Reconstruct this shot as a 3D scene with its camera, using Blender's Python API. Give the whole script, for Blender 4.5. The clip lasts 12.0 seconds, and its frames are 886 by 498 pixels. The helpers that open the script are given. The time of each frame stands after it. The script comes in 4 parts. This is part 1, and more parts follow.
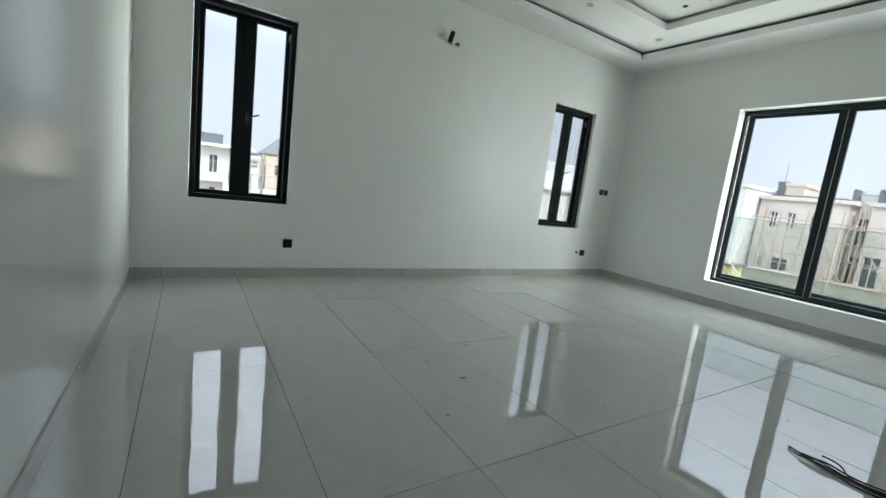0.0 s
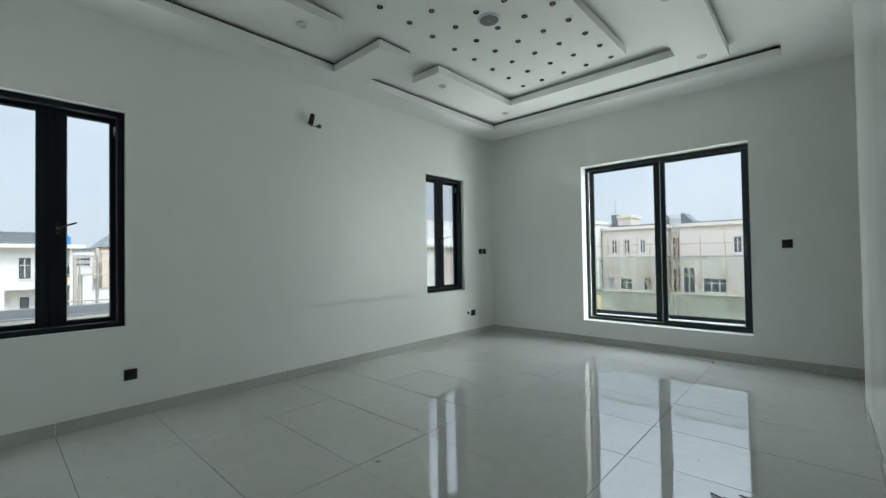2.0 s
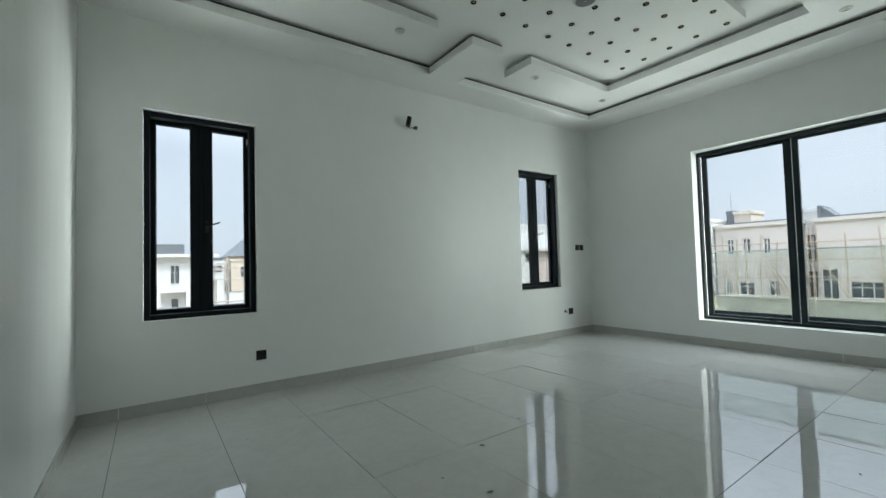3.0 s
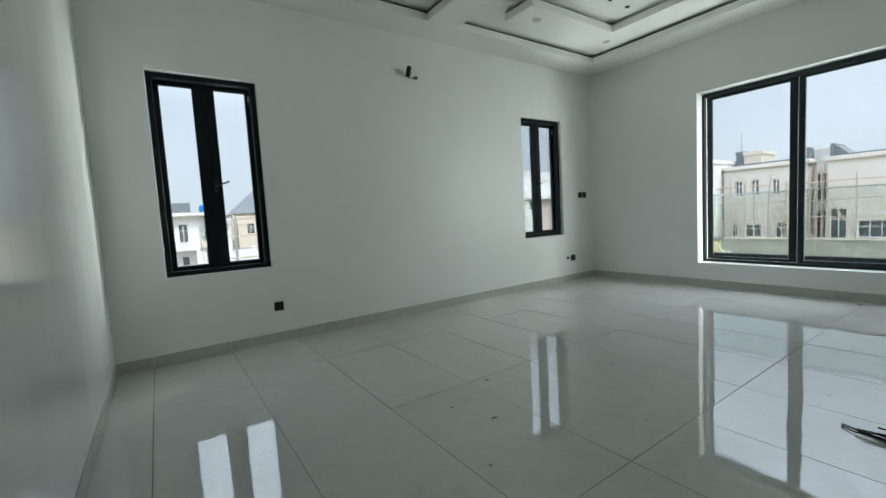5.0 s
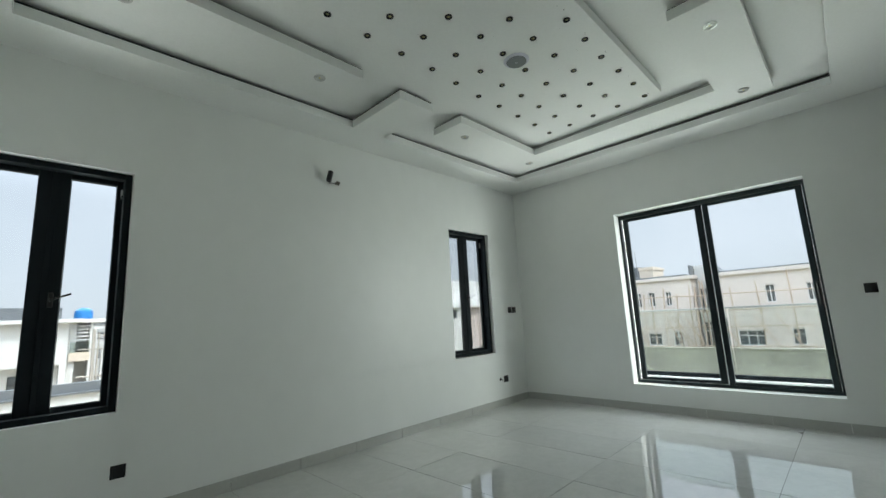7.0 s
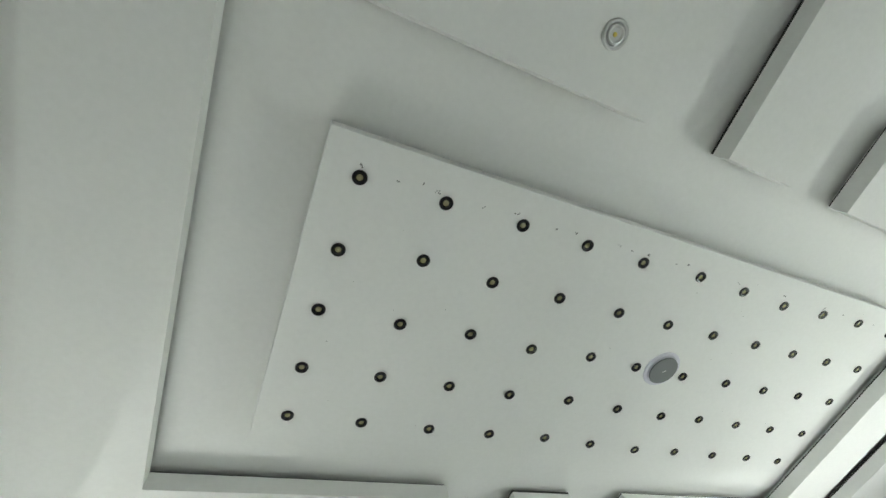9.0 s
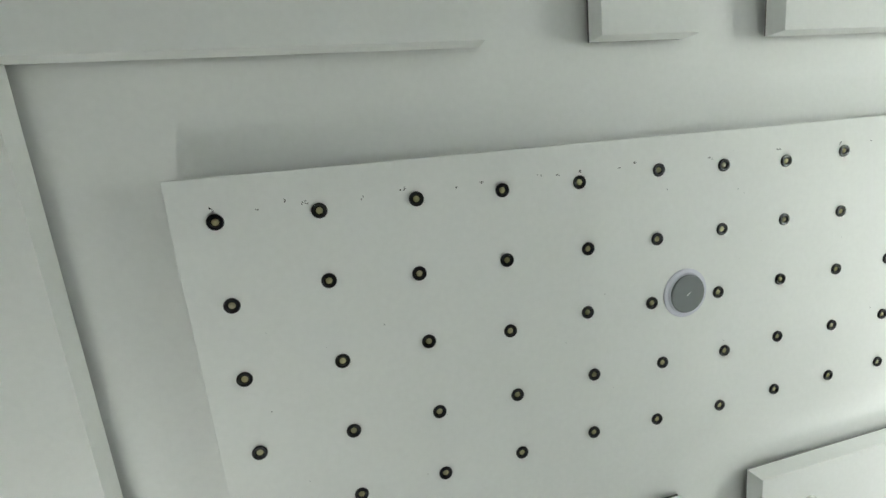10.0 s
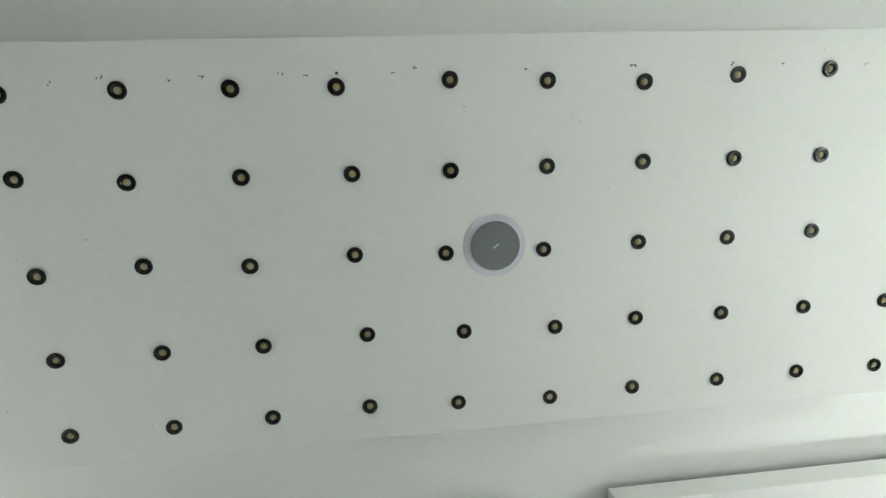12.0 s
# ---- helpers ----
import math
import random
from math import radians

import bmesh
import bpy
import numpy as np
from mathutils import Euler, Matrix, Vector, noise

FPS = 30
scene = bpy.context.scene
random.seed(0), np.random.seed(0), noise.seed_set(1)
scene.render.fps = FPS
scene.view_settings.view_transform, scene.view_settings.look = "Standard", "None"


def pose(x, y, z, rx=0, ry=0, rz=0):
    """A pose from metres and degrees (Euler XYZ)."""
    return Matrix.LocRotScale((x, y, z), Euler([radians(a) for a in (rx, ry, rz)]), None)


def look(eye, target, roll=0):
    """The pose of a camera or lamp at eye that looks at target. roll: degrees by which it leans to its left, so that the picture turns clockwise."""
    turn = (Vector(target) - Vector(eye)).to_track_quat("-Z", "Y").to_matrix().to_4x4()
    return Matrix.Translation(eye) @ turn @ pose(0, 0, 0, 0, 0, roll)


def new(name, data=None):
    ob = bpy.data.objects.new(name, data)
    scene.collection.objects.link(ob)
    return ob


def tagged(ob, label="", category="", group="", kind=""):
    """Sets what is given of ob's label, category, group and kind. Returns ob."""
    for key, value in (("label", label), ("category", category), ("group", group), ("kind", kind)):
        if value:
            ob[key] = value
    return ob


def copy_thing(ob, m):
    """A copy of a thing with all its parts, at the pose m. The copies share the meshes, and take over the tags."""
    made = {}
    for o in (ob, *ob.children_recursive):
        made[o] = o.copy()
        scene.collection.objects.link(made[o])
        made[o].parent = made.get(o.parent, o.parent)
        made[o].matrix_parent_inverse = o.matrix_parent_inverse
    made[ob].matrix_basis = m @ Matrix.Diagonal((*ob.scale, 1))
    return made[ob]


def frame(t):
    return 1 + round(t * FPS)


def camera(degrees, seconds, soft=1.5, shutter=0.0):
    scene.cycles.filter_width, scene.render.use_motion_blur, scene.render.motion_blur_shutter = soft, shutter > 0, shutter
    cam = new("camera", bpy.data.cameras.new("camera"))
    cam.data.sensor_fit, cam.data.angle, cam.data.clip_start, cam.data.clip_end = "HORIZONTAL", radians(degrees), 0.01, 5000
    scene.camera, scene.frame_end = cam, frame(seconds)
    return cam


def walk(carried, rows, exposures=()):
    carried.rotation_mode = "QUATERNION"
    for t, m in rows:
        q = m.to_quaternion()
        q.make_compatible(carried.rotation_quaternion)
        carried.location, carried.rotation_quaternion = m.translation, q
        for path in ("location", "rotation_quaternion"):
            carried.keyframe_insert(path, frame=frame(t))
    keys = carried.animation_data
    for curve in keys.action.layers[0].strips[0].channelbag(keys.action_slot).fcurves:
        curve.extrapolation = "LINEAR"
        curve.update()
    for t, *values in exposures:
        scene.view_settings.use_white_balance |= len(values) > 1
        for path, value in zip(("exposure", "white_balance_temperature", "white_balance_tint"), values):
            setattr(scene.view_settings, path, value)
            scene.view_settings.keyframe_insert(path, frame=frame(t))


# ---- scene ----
cam = camera(93.9, 12.0)
PATH = [
    (0, (0.366, -4.42, 1.096), (1.421, -2.745, 0.812), 7.0),
    (0.5, (0.355, -4.322, 1.105), (1.476, -2.679, 0.898), 4.2),
    (1, (0.385, -4.277, 1.177), (1.624, -2.707, 1.143), 1.8),
    (1.5, (0.453, -4.218, 1.234), (1.841, -2.779, 1.286), 0.2),
    (2, (0.473, -4.192, 1.277), (1.951, -2.845, 1.313), -0.9),
    (2.5, (0.441, -4.191, 1.204), (1.85, -2.772, 1.167), -0.1),
    (3, (0.406, -4.158, 1.148), (1.564, -2.529, 1.221), -1.6),
    (3.2, (0.38, -4.137, 1.141), (1.455, -2.454, 1.255), -2.3),
    (4.8, (0.337, -4.272, 1.152), (1.472, -2.633, 0.99), -3.6),
    (5, (0.334, -4.271, 1.153), (1.46, -2.627, 0.991), -3.3),
    (5.5, (0.34, -4.263, 1.147), (1.462, -2.613, 1.002), -2.2),
    (6, (0.394, -4.182, 1.162), (1.535, -2.543, 1.058), -1.4),
    (6.5, (0.494, -3.999, 1.188), (1.732, -2.428, 1.216), -1.8),
    (7, (0.688, -3.804, 1.284), (2.102, -2.428, 1.612), -3.0),
    (7.3, (0.822, -3.62, 1.409), (2.285, -2.414, 2.047), -4.6),
    (7.5, (0.882, -3.522, 1.603), (2.325, -2.42, 2.443), -6.4),
    (7.6, (0.913, -3.499, 1.669), (2.322, -2.437, 2.61), -7.4),
    (7.7, (0.94, -3.465, 1.744), (2.316, -2.434, 2.765), -8.5),
    (9.3, (1.618, -2.938, 1.95), (2.178, -2.383, 3.788), -35.9),
    (9.5, (1.709, -2.892, 1.951), (2.225, -2.412, 3.823), -43.8),
    (10, (2.021, -2.766, 1.904), (2.433, -2.401, 3.827), -55.3),
    (10.5, (2.283, -2.607, 1.937), (2.606, -2.243, 3.877), -47.3),
    (11, (2.522, -2.446, 1.938), (2.818, -2.112, 3.888), -44.1),
    (11.5, (2.813, -2.41, 1.946), (3.07, -2.098, 3.905), -41.4),
    (12, (3.011, -2.42, 1.982), (3.17, -2.071, 3.945), -27.4),
]
EXPOSURE = [(0, 1.45, 6470, 7.0), (0.5, 1.25, 6370, 4.4), (6.6, 1.25, 6370, 4.4), (7.5, 1.33, 6680, 4.8), (9.3, 2.06, 6640, 9.0), (10.5, 2.06, 6640, 9.0), (12, 1.94, 6640, 9.0)]
walk(cam, [(t, look(eye, target, roll)) for t, eye, target, roll in PATH], EXPOSURE)

# ---- light ----
world = bpy.data.worlds.new("sky")
scene.world = world
world.use_nodes = True
wn = world.node_tree
wn.nodes.clear()
w_out = wn.nodes.new("ShaderNodeOutputWorld")
w_bg = wn.nodes.new("ShaderNodeBackground")
w_sky = wn.nodes.new("ShaderNodeTexSky")
w_sky.sky_type = "NISHITA"
w_sky.sun_disc = False
w_sky.sun_elevation = radians(58)
w_sky.sun_rotation = radians(170)
w_sky.air_density, w_sky.dust_density, w_sky.ozone_density = 1.0, 3.5, 1.0
w_coord = wn.nodes.new("ShaderNodeTexCoord")
w_noise = wn.nodes.new("ShaderNodeTexNoise")
w_noise.inputs["Scale"].default_value = 3.2
w_noise.inputs["Detail"].default_value = 6
w_ramp = wn.nodes.new("ShaderNodeValToRGB")
w_ramp.color_ramp.elements[0].position, w_ramp.color_ramp.elements[1].position = 0.36, 0.66
w_ramp.color_ramp.elements[0].color, w_ramp.color_ramp.elements[1].color = (0.78, 0.78, 0.78, 1), (0.97, 0.97, 0.97, 1)
w_mix = wn.nodes.new("ShaderNodeMix")
w_mix.data_type = "RGBA"
w_mix.inputs[7].default_value = (5.6, 5.82, 6.6, 1)
w_bg.inputs["Strength"].default_value = 0.15
wn.links.new(w_coord.outputs["Generated"], w_noise.inputs["Vector"])
wn.links.new(w_noise.outputs["Fac"], w_ramp.inputs["Fac"])
wn.links.new(w_ramp.outputs["Color"], w_mix.inputs[0])
wn.links.new(w_sky.outputs["Color"], w_mix.inputs[6])
w_sep = wn.nodes.new("ShaderNodeSeparateXYZ")
w_gain = wn.nodes.new("ShaderNodeMapRange")
w_gain.interpolation_type = "SMOOTHSTEP"
for key, value in (("From Min", 0.23), ("From Max", 0.56), ("To Min", 0.89), ("To Max", 3.5)):
    w_gain.inputs[key].default_value = value
w_scale = wn.nodes.new("ShaderNodeVectorMath")
w_scale.operation = "SCALE"
wn.links.new(w_coord.outputs["Generated"], w_sep.inputs[0])
wn.links.new(w_sep.outputs["Z"], w_gain.inputs["Value"])
wn.links.new(w_mix.outputs[2], w_scale.inputs[0])
wn.links.new(w_gain.outputs[0], w_scale.inputs["Scale"])
wn.links.new(w_scale.outputs["Vector"], w_bg.inputs["Color"])
wn.links.new(w_bg.outputs["Background"], w_out.inputs["Surface"])

sun_data = bpy.data.lights.new("sun", "SUN")
sun_data.energy, sun_data.angle, sun_data.color = 2.0, radians(0.5), (1.0, 0.95, 0.88)
sun = new("sun", sun_data)
sun.matrix_world = look((0, 0, 30), (-0.10 * 30, 0.58 * 30, 30 - 0.95 * 30))


def window_fill(name, place, aim, sx, sy, watts, spread=100):
    """An added area lamp that stands in for sky light through a window's opening."""
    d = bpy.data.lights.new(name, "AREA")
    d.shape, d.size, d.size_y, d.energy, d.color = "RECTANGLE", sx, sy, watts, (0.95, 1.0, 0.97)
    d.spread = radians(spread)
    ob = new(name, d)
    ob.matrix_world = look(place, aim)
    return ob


# unseen lamps added to mimic light off the sunlit balcony, ledges and pale houses
window_fill("side_fill_east", (7.35, -4.35, 1.6), (5.65, -2.0, 1.6), 1.3, 1.9, 27, 125)
window_fill("side_fill_east", (7.35, -0.55, 1.6), (5.65, -3.0, 1.6), 1.3, 1.9, 22, 125)
window_fill("side_fill_north", (2.25, 1.0, 1.65), (0.45, -0.1, 1.6), 1.1, 1.7, 48, 125)
window_fill("bounce_fill_east", (7.35, -2.63, 0.58), (6.55, -2.63, 1.35), 2.3, 0.8, 4.5, 86)
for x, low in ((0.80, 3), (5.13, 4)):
    window_fill("bounce_fill_north", (x, 0.62, 0.85), (x, -0.02, 1.62), 1.3, 0.6, low, 76)


# ---- materials ----
def material(name, color, rough=0.5, metal=0.0, vary=0.08, scale=4.0, fine=60.0, bump=0.05, stretch=(1, 1, 1), coat=0.0, dist=0.002):
    """Principled surface with tone variation at two scales and fine relief."""
    m = bpy.data.materials.new(name)
    m.use_nodes = True
    nt = m.node_tree
    b = nt.nodes["Principled BSDF"]
    geo = nt.nodes.new("ShaderNodeNewGeometry")
    mapping = nt.nodes.new("ShaderNodeMapping")
    mapping.inputs["Scale"].default_value = stretch
    nt.links.new(geo.outputs["Position"], mapping.inputs["Vector"])
    big = nt.nodes.new("ShaderNodeTexNoise")
    big.inputs["Scale"].default_value = scale
    big.inputs["Detail"].default_value = 4
    small = nt.nodes.new("ShaderNodeTexNoise")
    small.inputs["Scale"].default_value = fine
    small.inputs["Detail"].default_value = 5
    for n in (big, small):
        nt.links.new(mapping.outputs["Vector"], n.inputs["Vector"])
    add = nt.nodes.new("ShaderNodeMath")
    add.operation = "ADD"
    nt.links.new(big.outputs["Fac"], add.inputs[0])
    nt.links.new(small.outputs["Fac"], add.inputs[1])
    rng = nt.nodes.new("ShaderNodeMapRange")
    rng.inputs["From Min"].default_value, rng.inputs["From Max"].default_value = 0.6, 1.4
    rng.inputs["To Min"].default_value, rng.inputs["To Max"].default_value = 1 - vary, 1 + vary
    nt.links.new(add.outputs[0], rng.inputs["Value"])
    mul = nt.nodes.new("ShaderNodeVectorMath")
    mul.operation = "SCALE"
    mul.inputs[0].default_value = color
    nt.links.new(rng.outputs["Result"], mul.inputs["Scale"])
    nt.links.new(mul.outputs["Vector"], b.inputs["Base Color"])
    rr = nt.nodes.new("ShaderNodeMapRange")
    rr.inputs["From Min"].default_value, rr.inputs["From Max"].default_value = 0.3, 0.7
    rr.inputs["To Min"].default_value, rr.inputs["To Max"].default_value = rough * 0.85, min(1, rough * 1.15)
    nt.links.new(big.outputs["Fac"], rr.inputs["Value"])
    nt.links.new(rr.outputs["Result"], b.inputs["Roughness"])
    b.inputs["Metallic"].default_value = metal
    b.inputs["Coat Weight"].default_value = coat
    if bump:
        bp = nt.nodes.new("ShaderNodeBump")
        bp.inputs["Strength"].default_value = bump
        bp.inputs["Distance"].default_value = dist
        nt.links.new(small.outputs["Fac"], bp.inputs["Height"])
        nt.links.new(bp.outputs["Normal"], b.inputs["Normal"])
    return m


def tile_material():
    """Polished porcelain: pale grey, faint clouding, slight waviness of the polish."""
    m = material("polished_tile", (0.585, 0.59, 0.565), 0.045, vary=0.05, scale=1.6, fine=9.0, bump=0)
    nt = m.node_tree
    b = nt.nodes["Principled BSDF"]
    geo = nt.nodes.new("ShaderNodeNewGeometry")
    wave = nt.nodes.new("ShaderNodeTexNoise")
    wave.inputs["Scale"].default_value = 6.0
    wave.inputs["Detail"].default_value = 0.6
    nt.links.new(geo.outputs["Position"], wave.inputs["Vector"])
    bp = nt.nodes.new("ShaderNodeBump")
    bp.inputs["Strength"].default_value = 0.22
    bp.inputs["Distance"].default_value = 0.003
    nt.links.new(wave.outputs["Fac"], bp.inputs["Height"])
    nt.links.new(bp.outputs["Normal"], b.inputs["Normal"])
    b.inputs["IOR"].default_value = 1.72
    smear = nt.nodes.new("ShaderNodeTexNoise")
    smear.inputs["Scale"].default_value = 3.6
    smear.inputs["Detail"].default_value = 2.5
    smear.inputs["Distortion"].default_value = 2.6
    nt.links.new(geo.outputs["Position"], smear.inputs["Vector"])
    off = nt.nodes.new("ShaderNodeMath")
    off.operation = "SUBTRACT"
    off.inputs[1].default_value = 0.52
    gap = nt.nodes.new("ShaderNodeMath")
    gap.operation = "ABSOLUTE"
    nt.links.new(smear.outputs["Fac"], off.inputs[0])
    nt.links.new(off.outputs[0], gap.inputs[0])
    sm = nt.nodes.new("ShaderNodeMapRange")
    for key, value in (("From Min", 0.45), ("From Max", 0.62), ("To Min", 0.014), ("To Max", 0.06)):
        sm.inputs[key].default_value = value
    nt.links.new(smear.outputs["Fac"], sm.inputs["Value"])
    nt.links.new(sm.outputs["Result"], b.inputs["Roughness"])
    film = nt.nodes.new("ShaderNodeMapRange")
    film.interpolation_type = "SMOOTHSTEP"
    for key, value in (("From Min", 0.010), ("From Max", 0.075), ("To Min", 0.66), ("To Max", 0.45)):
        film.inputs[key].default_value = value
    nt.links.new(gap.outputs[0], film.inputs["Value"])
    nt.links.new(film.outputs["Result"], b.inputs["Specular IOR Level"])
    info = nt.nodes.new("ShaderNodeObjectInfo")
    old = b.inputs["Base Color"].links[0].from_socket
    rg = nt.nodes.new("ShaderNodeMapRange")
    rg.inputs["To Min"].default_value, rg.inputs["To Max"].default_value = 0.97, 1.03
    nt.links.new(info.outputs["Random"], rg.inputs["Value"])
    sc = nt.nodes.new("ShaderNodeVectorMath")
    sc.operation = "SCALE"
    nt.links.new(old, sc.inputs[0])
    nt.links.new(rg.outputs["Result"], sc.inputs["Scale"])
    nt.links.new(sc.outputs["Vector"], b.inputs["Base Color"])
    return m


def glass_material(name, tint, gloss=1.0):
    m = bpy.data.materials.new(name)
    m.use_nodes = True
    nt = m.node_tree
    nt.nodes.clear()
    out = nt.nodes.new("ShaderNodeOutputMaterial")
    tr = nt.nodes.new("ShaderNodeBsdfTransparent")
    tr.inputs["Color"].default_value = (*tint, 1)
    gl = nt.nodes.new("ShaderNodeBsdfGlossy")
    gl.inputs["Roughness"].default_value = 0.02
    fr = nt.nodes.new("ShaderNodeFresnel")
    fr.inputs["IOR"].default_value = 1.45
    mix = nt.nodes.new("ShaderNodeMixShader")
    ml = nt.nodes.new("ShaderNodeMath")
    ml.operation = "MULTIPLY"
    ml.inputs[1].default_value = gloss
    nt.links.new(fr.outputs[0], ml.inputs[0])
    nt.links.new(ml.outputs[0], mix.inputs[0])
    nt.links.new(tr.outputs[0], mix.inputs[1])
    nt.links.new(gl.outputs[0], mix.inputs[2])
    nt.links.new(mix.outputs[0], out.inputs["Surface"])
    return m


PAINT = material("wall_paint", (0.81, 0.825, 0.805), 0.40, vary=0.025, scale=1.1, fine=5.0, bump=0.05, stretch=(1, 1, 0.8), dist=0.003)
GLOSS = material("gloss_wall_paint", (0.83, 0.845, 0.83), 0.15, vary=0.03, scale=1.3, fine=2.6, bump=0.22, stretch=(1, 1, 0.14), dist=0.012)
GLOSS.node_tree.nodes["Principled BSDF"].inputs["IOR"].default_value = 1.8
CEIL = material("ceiling_paint", (0.84, 0.85, 0.83), 0.62, vary=0.03, scale=1.1, fine=45.0, bump=0.06)
TILE = tile_material()
GROUT = material("grout", (0.11, 0.105, 0.095), 0.9, vary=0.2, fine=90)
SKIRT = material("skirting_tile", (0.46, 0.465, 0.44), 0.16, vary=0.05, scale=3, fine=30, bump=0.02)
ALU = material("black_aluminium", (0.009, 0.013, 0.016), 0.6, metal=0.0, vary=0.12, scale=5, fine=140, bump=0.03)
ALU.node_tree.nodes["Principled BSDF"].inputs["Specular IOR Level"].default_value = 0.12
FRAME = material("blue_black_aluminium", (0.012, 0.021, 0.025), 0.38, metal=0.0, vary=0.12, scale=5, fine=140, bump=0.03)
FRAME.node_tree.nodes["Principled BSDF"].inputs["Specular IOR Level"].default_value = 0.3
# near-black that stands in for the shade inside the ceiling gaps
GAP_SHADE = material("gap_shade_black", (0.02, 0.02, 0.02), 0.7, vary=0.15)
RUBBER = material("black_gasket", (0.008, 0.008, 0.009), 0.75, vary=0.1)
PLASTIC = material("black_plastic", (0.006, 0.006, 0.007), 0.33, vary=0.1, bump=0.02)
RING = material("black_enamel", (0.002, 0.002, 0.0025), 0.16, vary=0.1, bump=0.01)
LENS = material("lamp_lens", (0.36, 0.33, 0.17), 0.08, vary=0.1, scale=30, bump=0, coat=1.0)
SILVER = material("brushed_silver", (0.62, 0.62, 0.61), 0.30, metal=0.85, vary=0.06, bump=0.02)
RAILM = material("dull_steel", (0.30, 0.32, 0.31), 0.5, metal=0.6, vary=0.06)
TRIMW = material("white_enamel", (0.74, 0.75, 0.76), 0.32, vary=0.03, bump=0.01)
RIMW = material("lavender_white_plastic", (0.69, 0.69, 0.765), 0.35, vary=0.03, bump=0.01)
GRILLE = material("grey_grille", (0.19, 0.205, 0.215), 0.6, vary=0.1, scale=30, fine=700, bump=0.5, dist=0.001)
CHIP = material("yellow_led_chip", (0.72, 0.58, 0.12), 0.4, vary=0.08)
BRASS = material("dull_brass", (0.14, 0.13, 0.105), 0.4, metal=0.7, vary=0.1)
PENCIL = material("pencil_lead", (0.015, 0.015, 0.018), 0.6, vary=0.2)
CABLE = material("black_cable_sheath", (0.010, 0.010, 0.011), 0.42, vary=0.15, fine=120, bump=0.04)
MORTAR = material("dry_mortar", (0.20, 0.195, 0.18), 0.9, vary=0.25, fine=200, bump=0.4)
PANE = glass_material("window_glass", (0.66, 0.682, 0.686), 0.4)
BALGLASS = glass_material("green_balustrade_glass", (0.90, 0.935, 0.915), 0.35)
STUCCO_W = material("white_render_outside", (0.60, 0.60, 0.59), 0.8, vary=0.06, scale=0.6, fine=14, bump=0.2, dist=0.01)
STUCCO_C = material("cream_render_outside", (0.60, 0.55, 0.515), 0.85, vary=0.10, scale=0.5, fine=8, bump=0.3, dist=0.01)
STUCCO_B = material("tan_render_outside", (0.54, 0.47, 0.39), 0.85, vary=0.12, scale=0.5, fine=8, bump=0.3, dist=0.01)
CONCRETE = material("raw_concrete", (0.25, 0.245, 0.23), 0.9, vary=0.16, scale=0.7, fine=12, bump=0.4, dist=0.01)
ROOF = material("grey_roof_sheet", (0.125, 0.135, 0.145), 0.85, vary=0.12, scale=0.8, fine=10, bump=0.2, dist=0.01)
DARKWIN = material("dark_window_glass", (0.10, 0.11, 0.115), 0.12, vary=0.2, scale=1, bump=0)
SCAFF = material("scaffold_timber", (0.44, 0.35, 0.28), 0.85, vary=0.2, scale=3, fine=30, bump=0.3)
HUT = material("yellow_board", (0.48, 0.41, 0.24), 0.8, vary=0.12, scale=2, fine=20)
PROP = material("bleached_timber", (0.62, 0.57, 0.47), 0.8, vary=0.12, scale=3, fine=30)
BLOCKWORK = material("pale_blockwork", (0.32, 0.30, 0.26), 0.9, vary=0.4, scale=0.7, fine=5, bump=0.4, dist=0.01)
TIMBER = material("weathered_timber", (0.40, 0.36, 0.31), 0.85, vary=0.15, scale=3, fine=30, bump=0.3)
SAND = material("sandy_ground", (0.36, 0.31, 0.22), 0.95, vary=0.25, scale=0.25, fine=3, bump=0.5, dist=0.03)
RIB = material("pinkish_ribbed_sheet", (0.60, 0.53, 0.50), 0.8, vary=0.1, scale=0.6, fine=9, bump=0.1)
GRASS = material("dry_grass", (0.13, 0.15, 0.045), 0.95, vary=0.35, scale=0.6, fine=9, bump=0.6, dist=0.04)
ROADM = material("asphalt", (0.06, 0.06, 0.062), 0.9, vary=0.15, scale=0.6, fine=30, bump=0.3)
BLUE = material("blue_tank_plastic", (0.02, 0.16, 0.42), 0.4, vary=0.08)


# ---- mesh tools ----
def finish(name, bm, mat, smooth=False):
    bmesh.ops.recalc_face_normals(bm, faces=bm.faces)
    me = bpy.data.meshes.new(name)
    bm.to_mesh(me)
    bm.free()
    me.materials.append(mat)
    if smooth:
        me.shade_smooth()
        me.set_sharp_from_angle(angle=radians(35))
    return me


def part(name, bm, mat, parent=None, label="", smooth=False):
    ob = new(name, finish(name, bm, mat, smooth))
    if parent:
        ob.parent = parent
    return tagged(ob, label)


def root(name, place, label, category, group="", kind=""):
    e = new(name)
    e.empty_display_size = 0.05
    e.matrix_world = Matrix.Translation(place)
    return tagged(e, label, category, group, kind)


def box(bm, lo, hi, bevel=0.0, seg=1):
    """An axis-aligned block between two corners, its edges rounded by bevel."""
    lo, hi = Vector(lo), Vector(hi)
    r = bmesh.ops.create_cube(bm, size=1)
    bmesh.ops.transform(bm, verts=r["verts"], matrix=Matrix.Translation((lo + hi) / 2) @ Matrix.Diagonal((*(hi - lo), 1)))
    if bevel:
        edges = list({e for v in r["verts"] for e in v.link_edges})
        bmesh.ops.bevel(bm, geom=edges, offset=bevel, segments=seg, affect="EDGES", profile=0.6)
    return bm


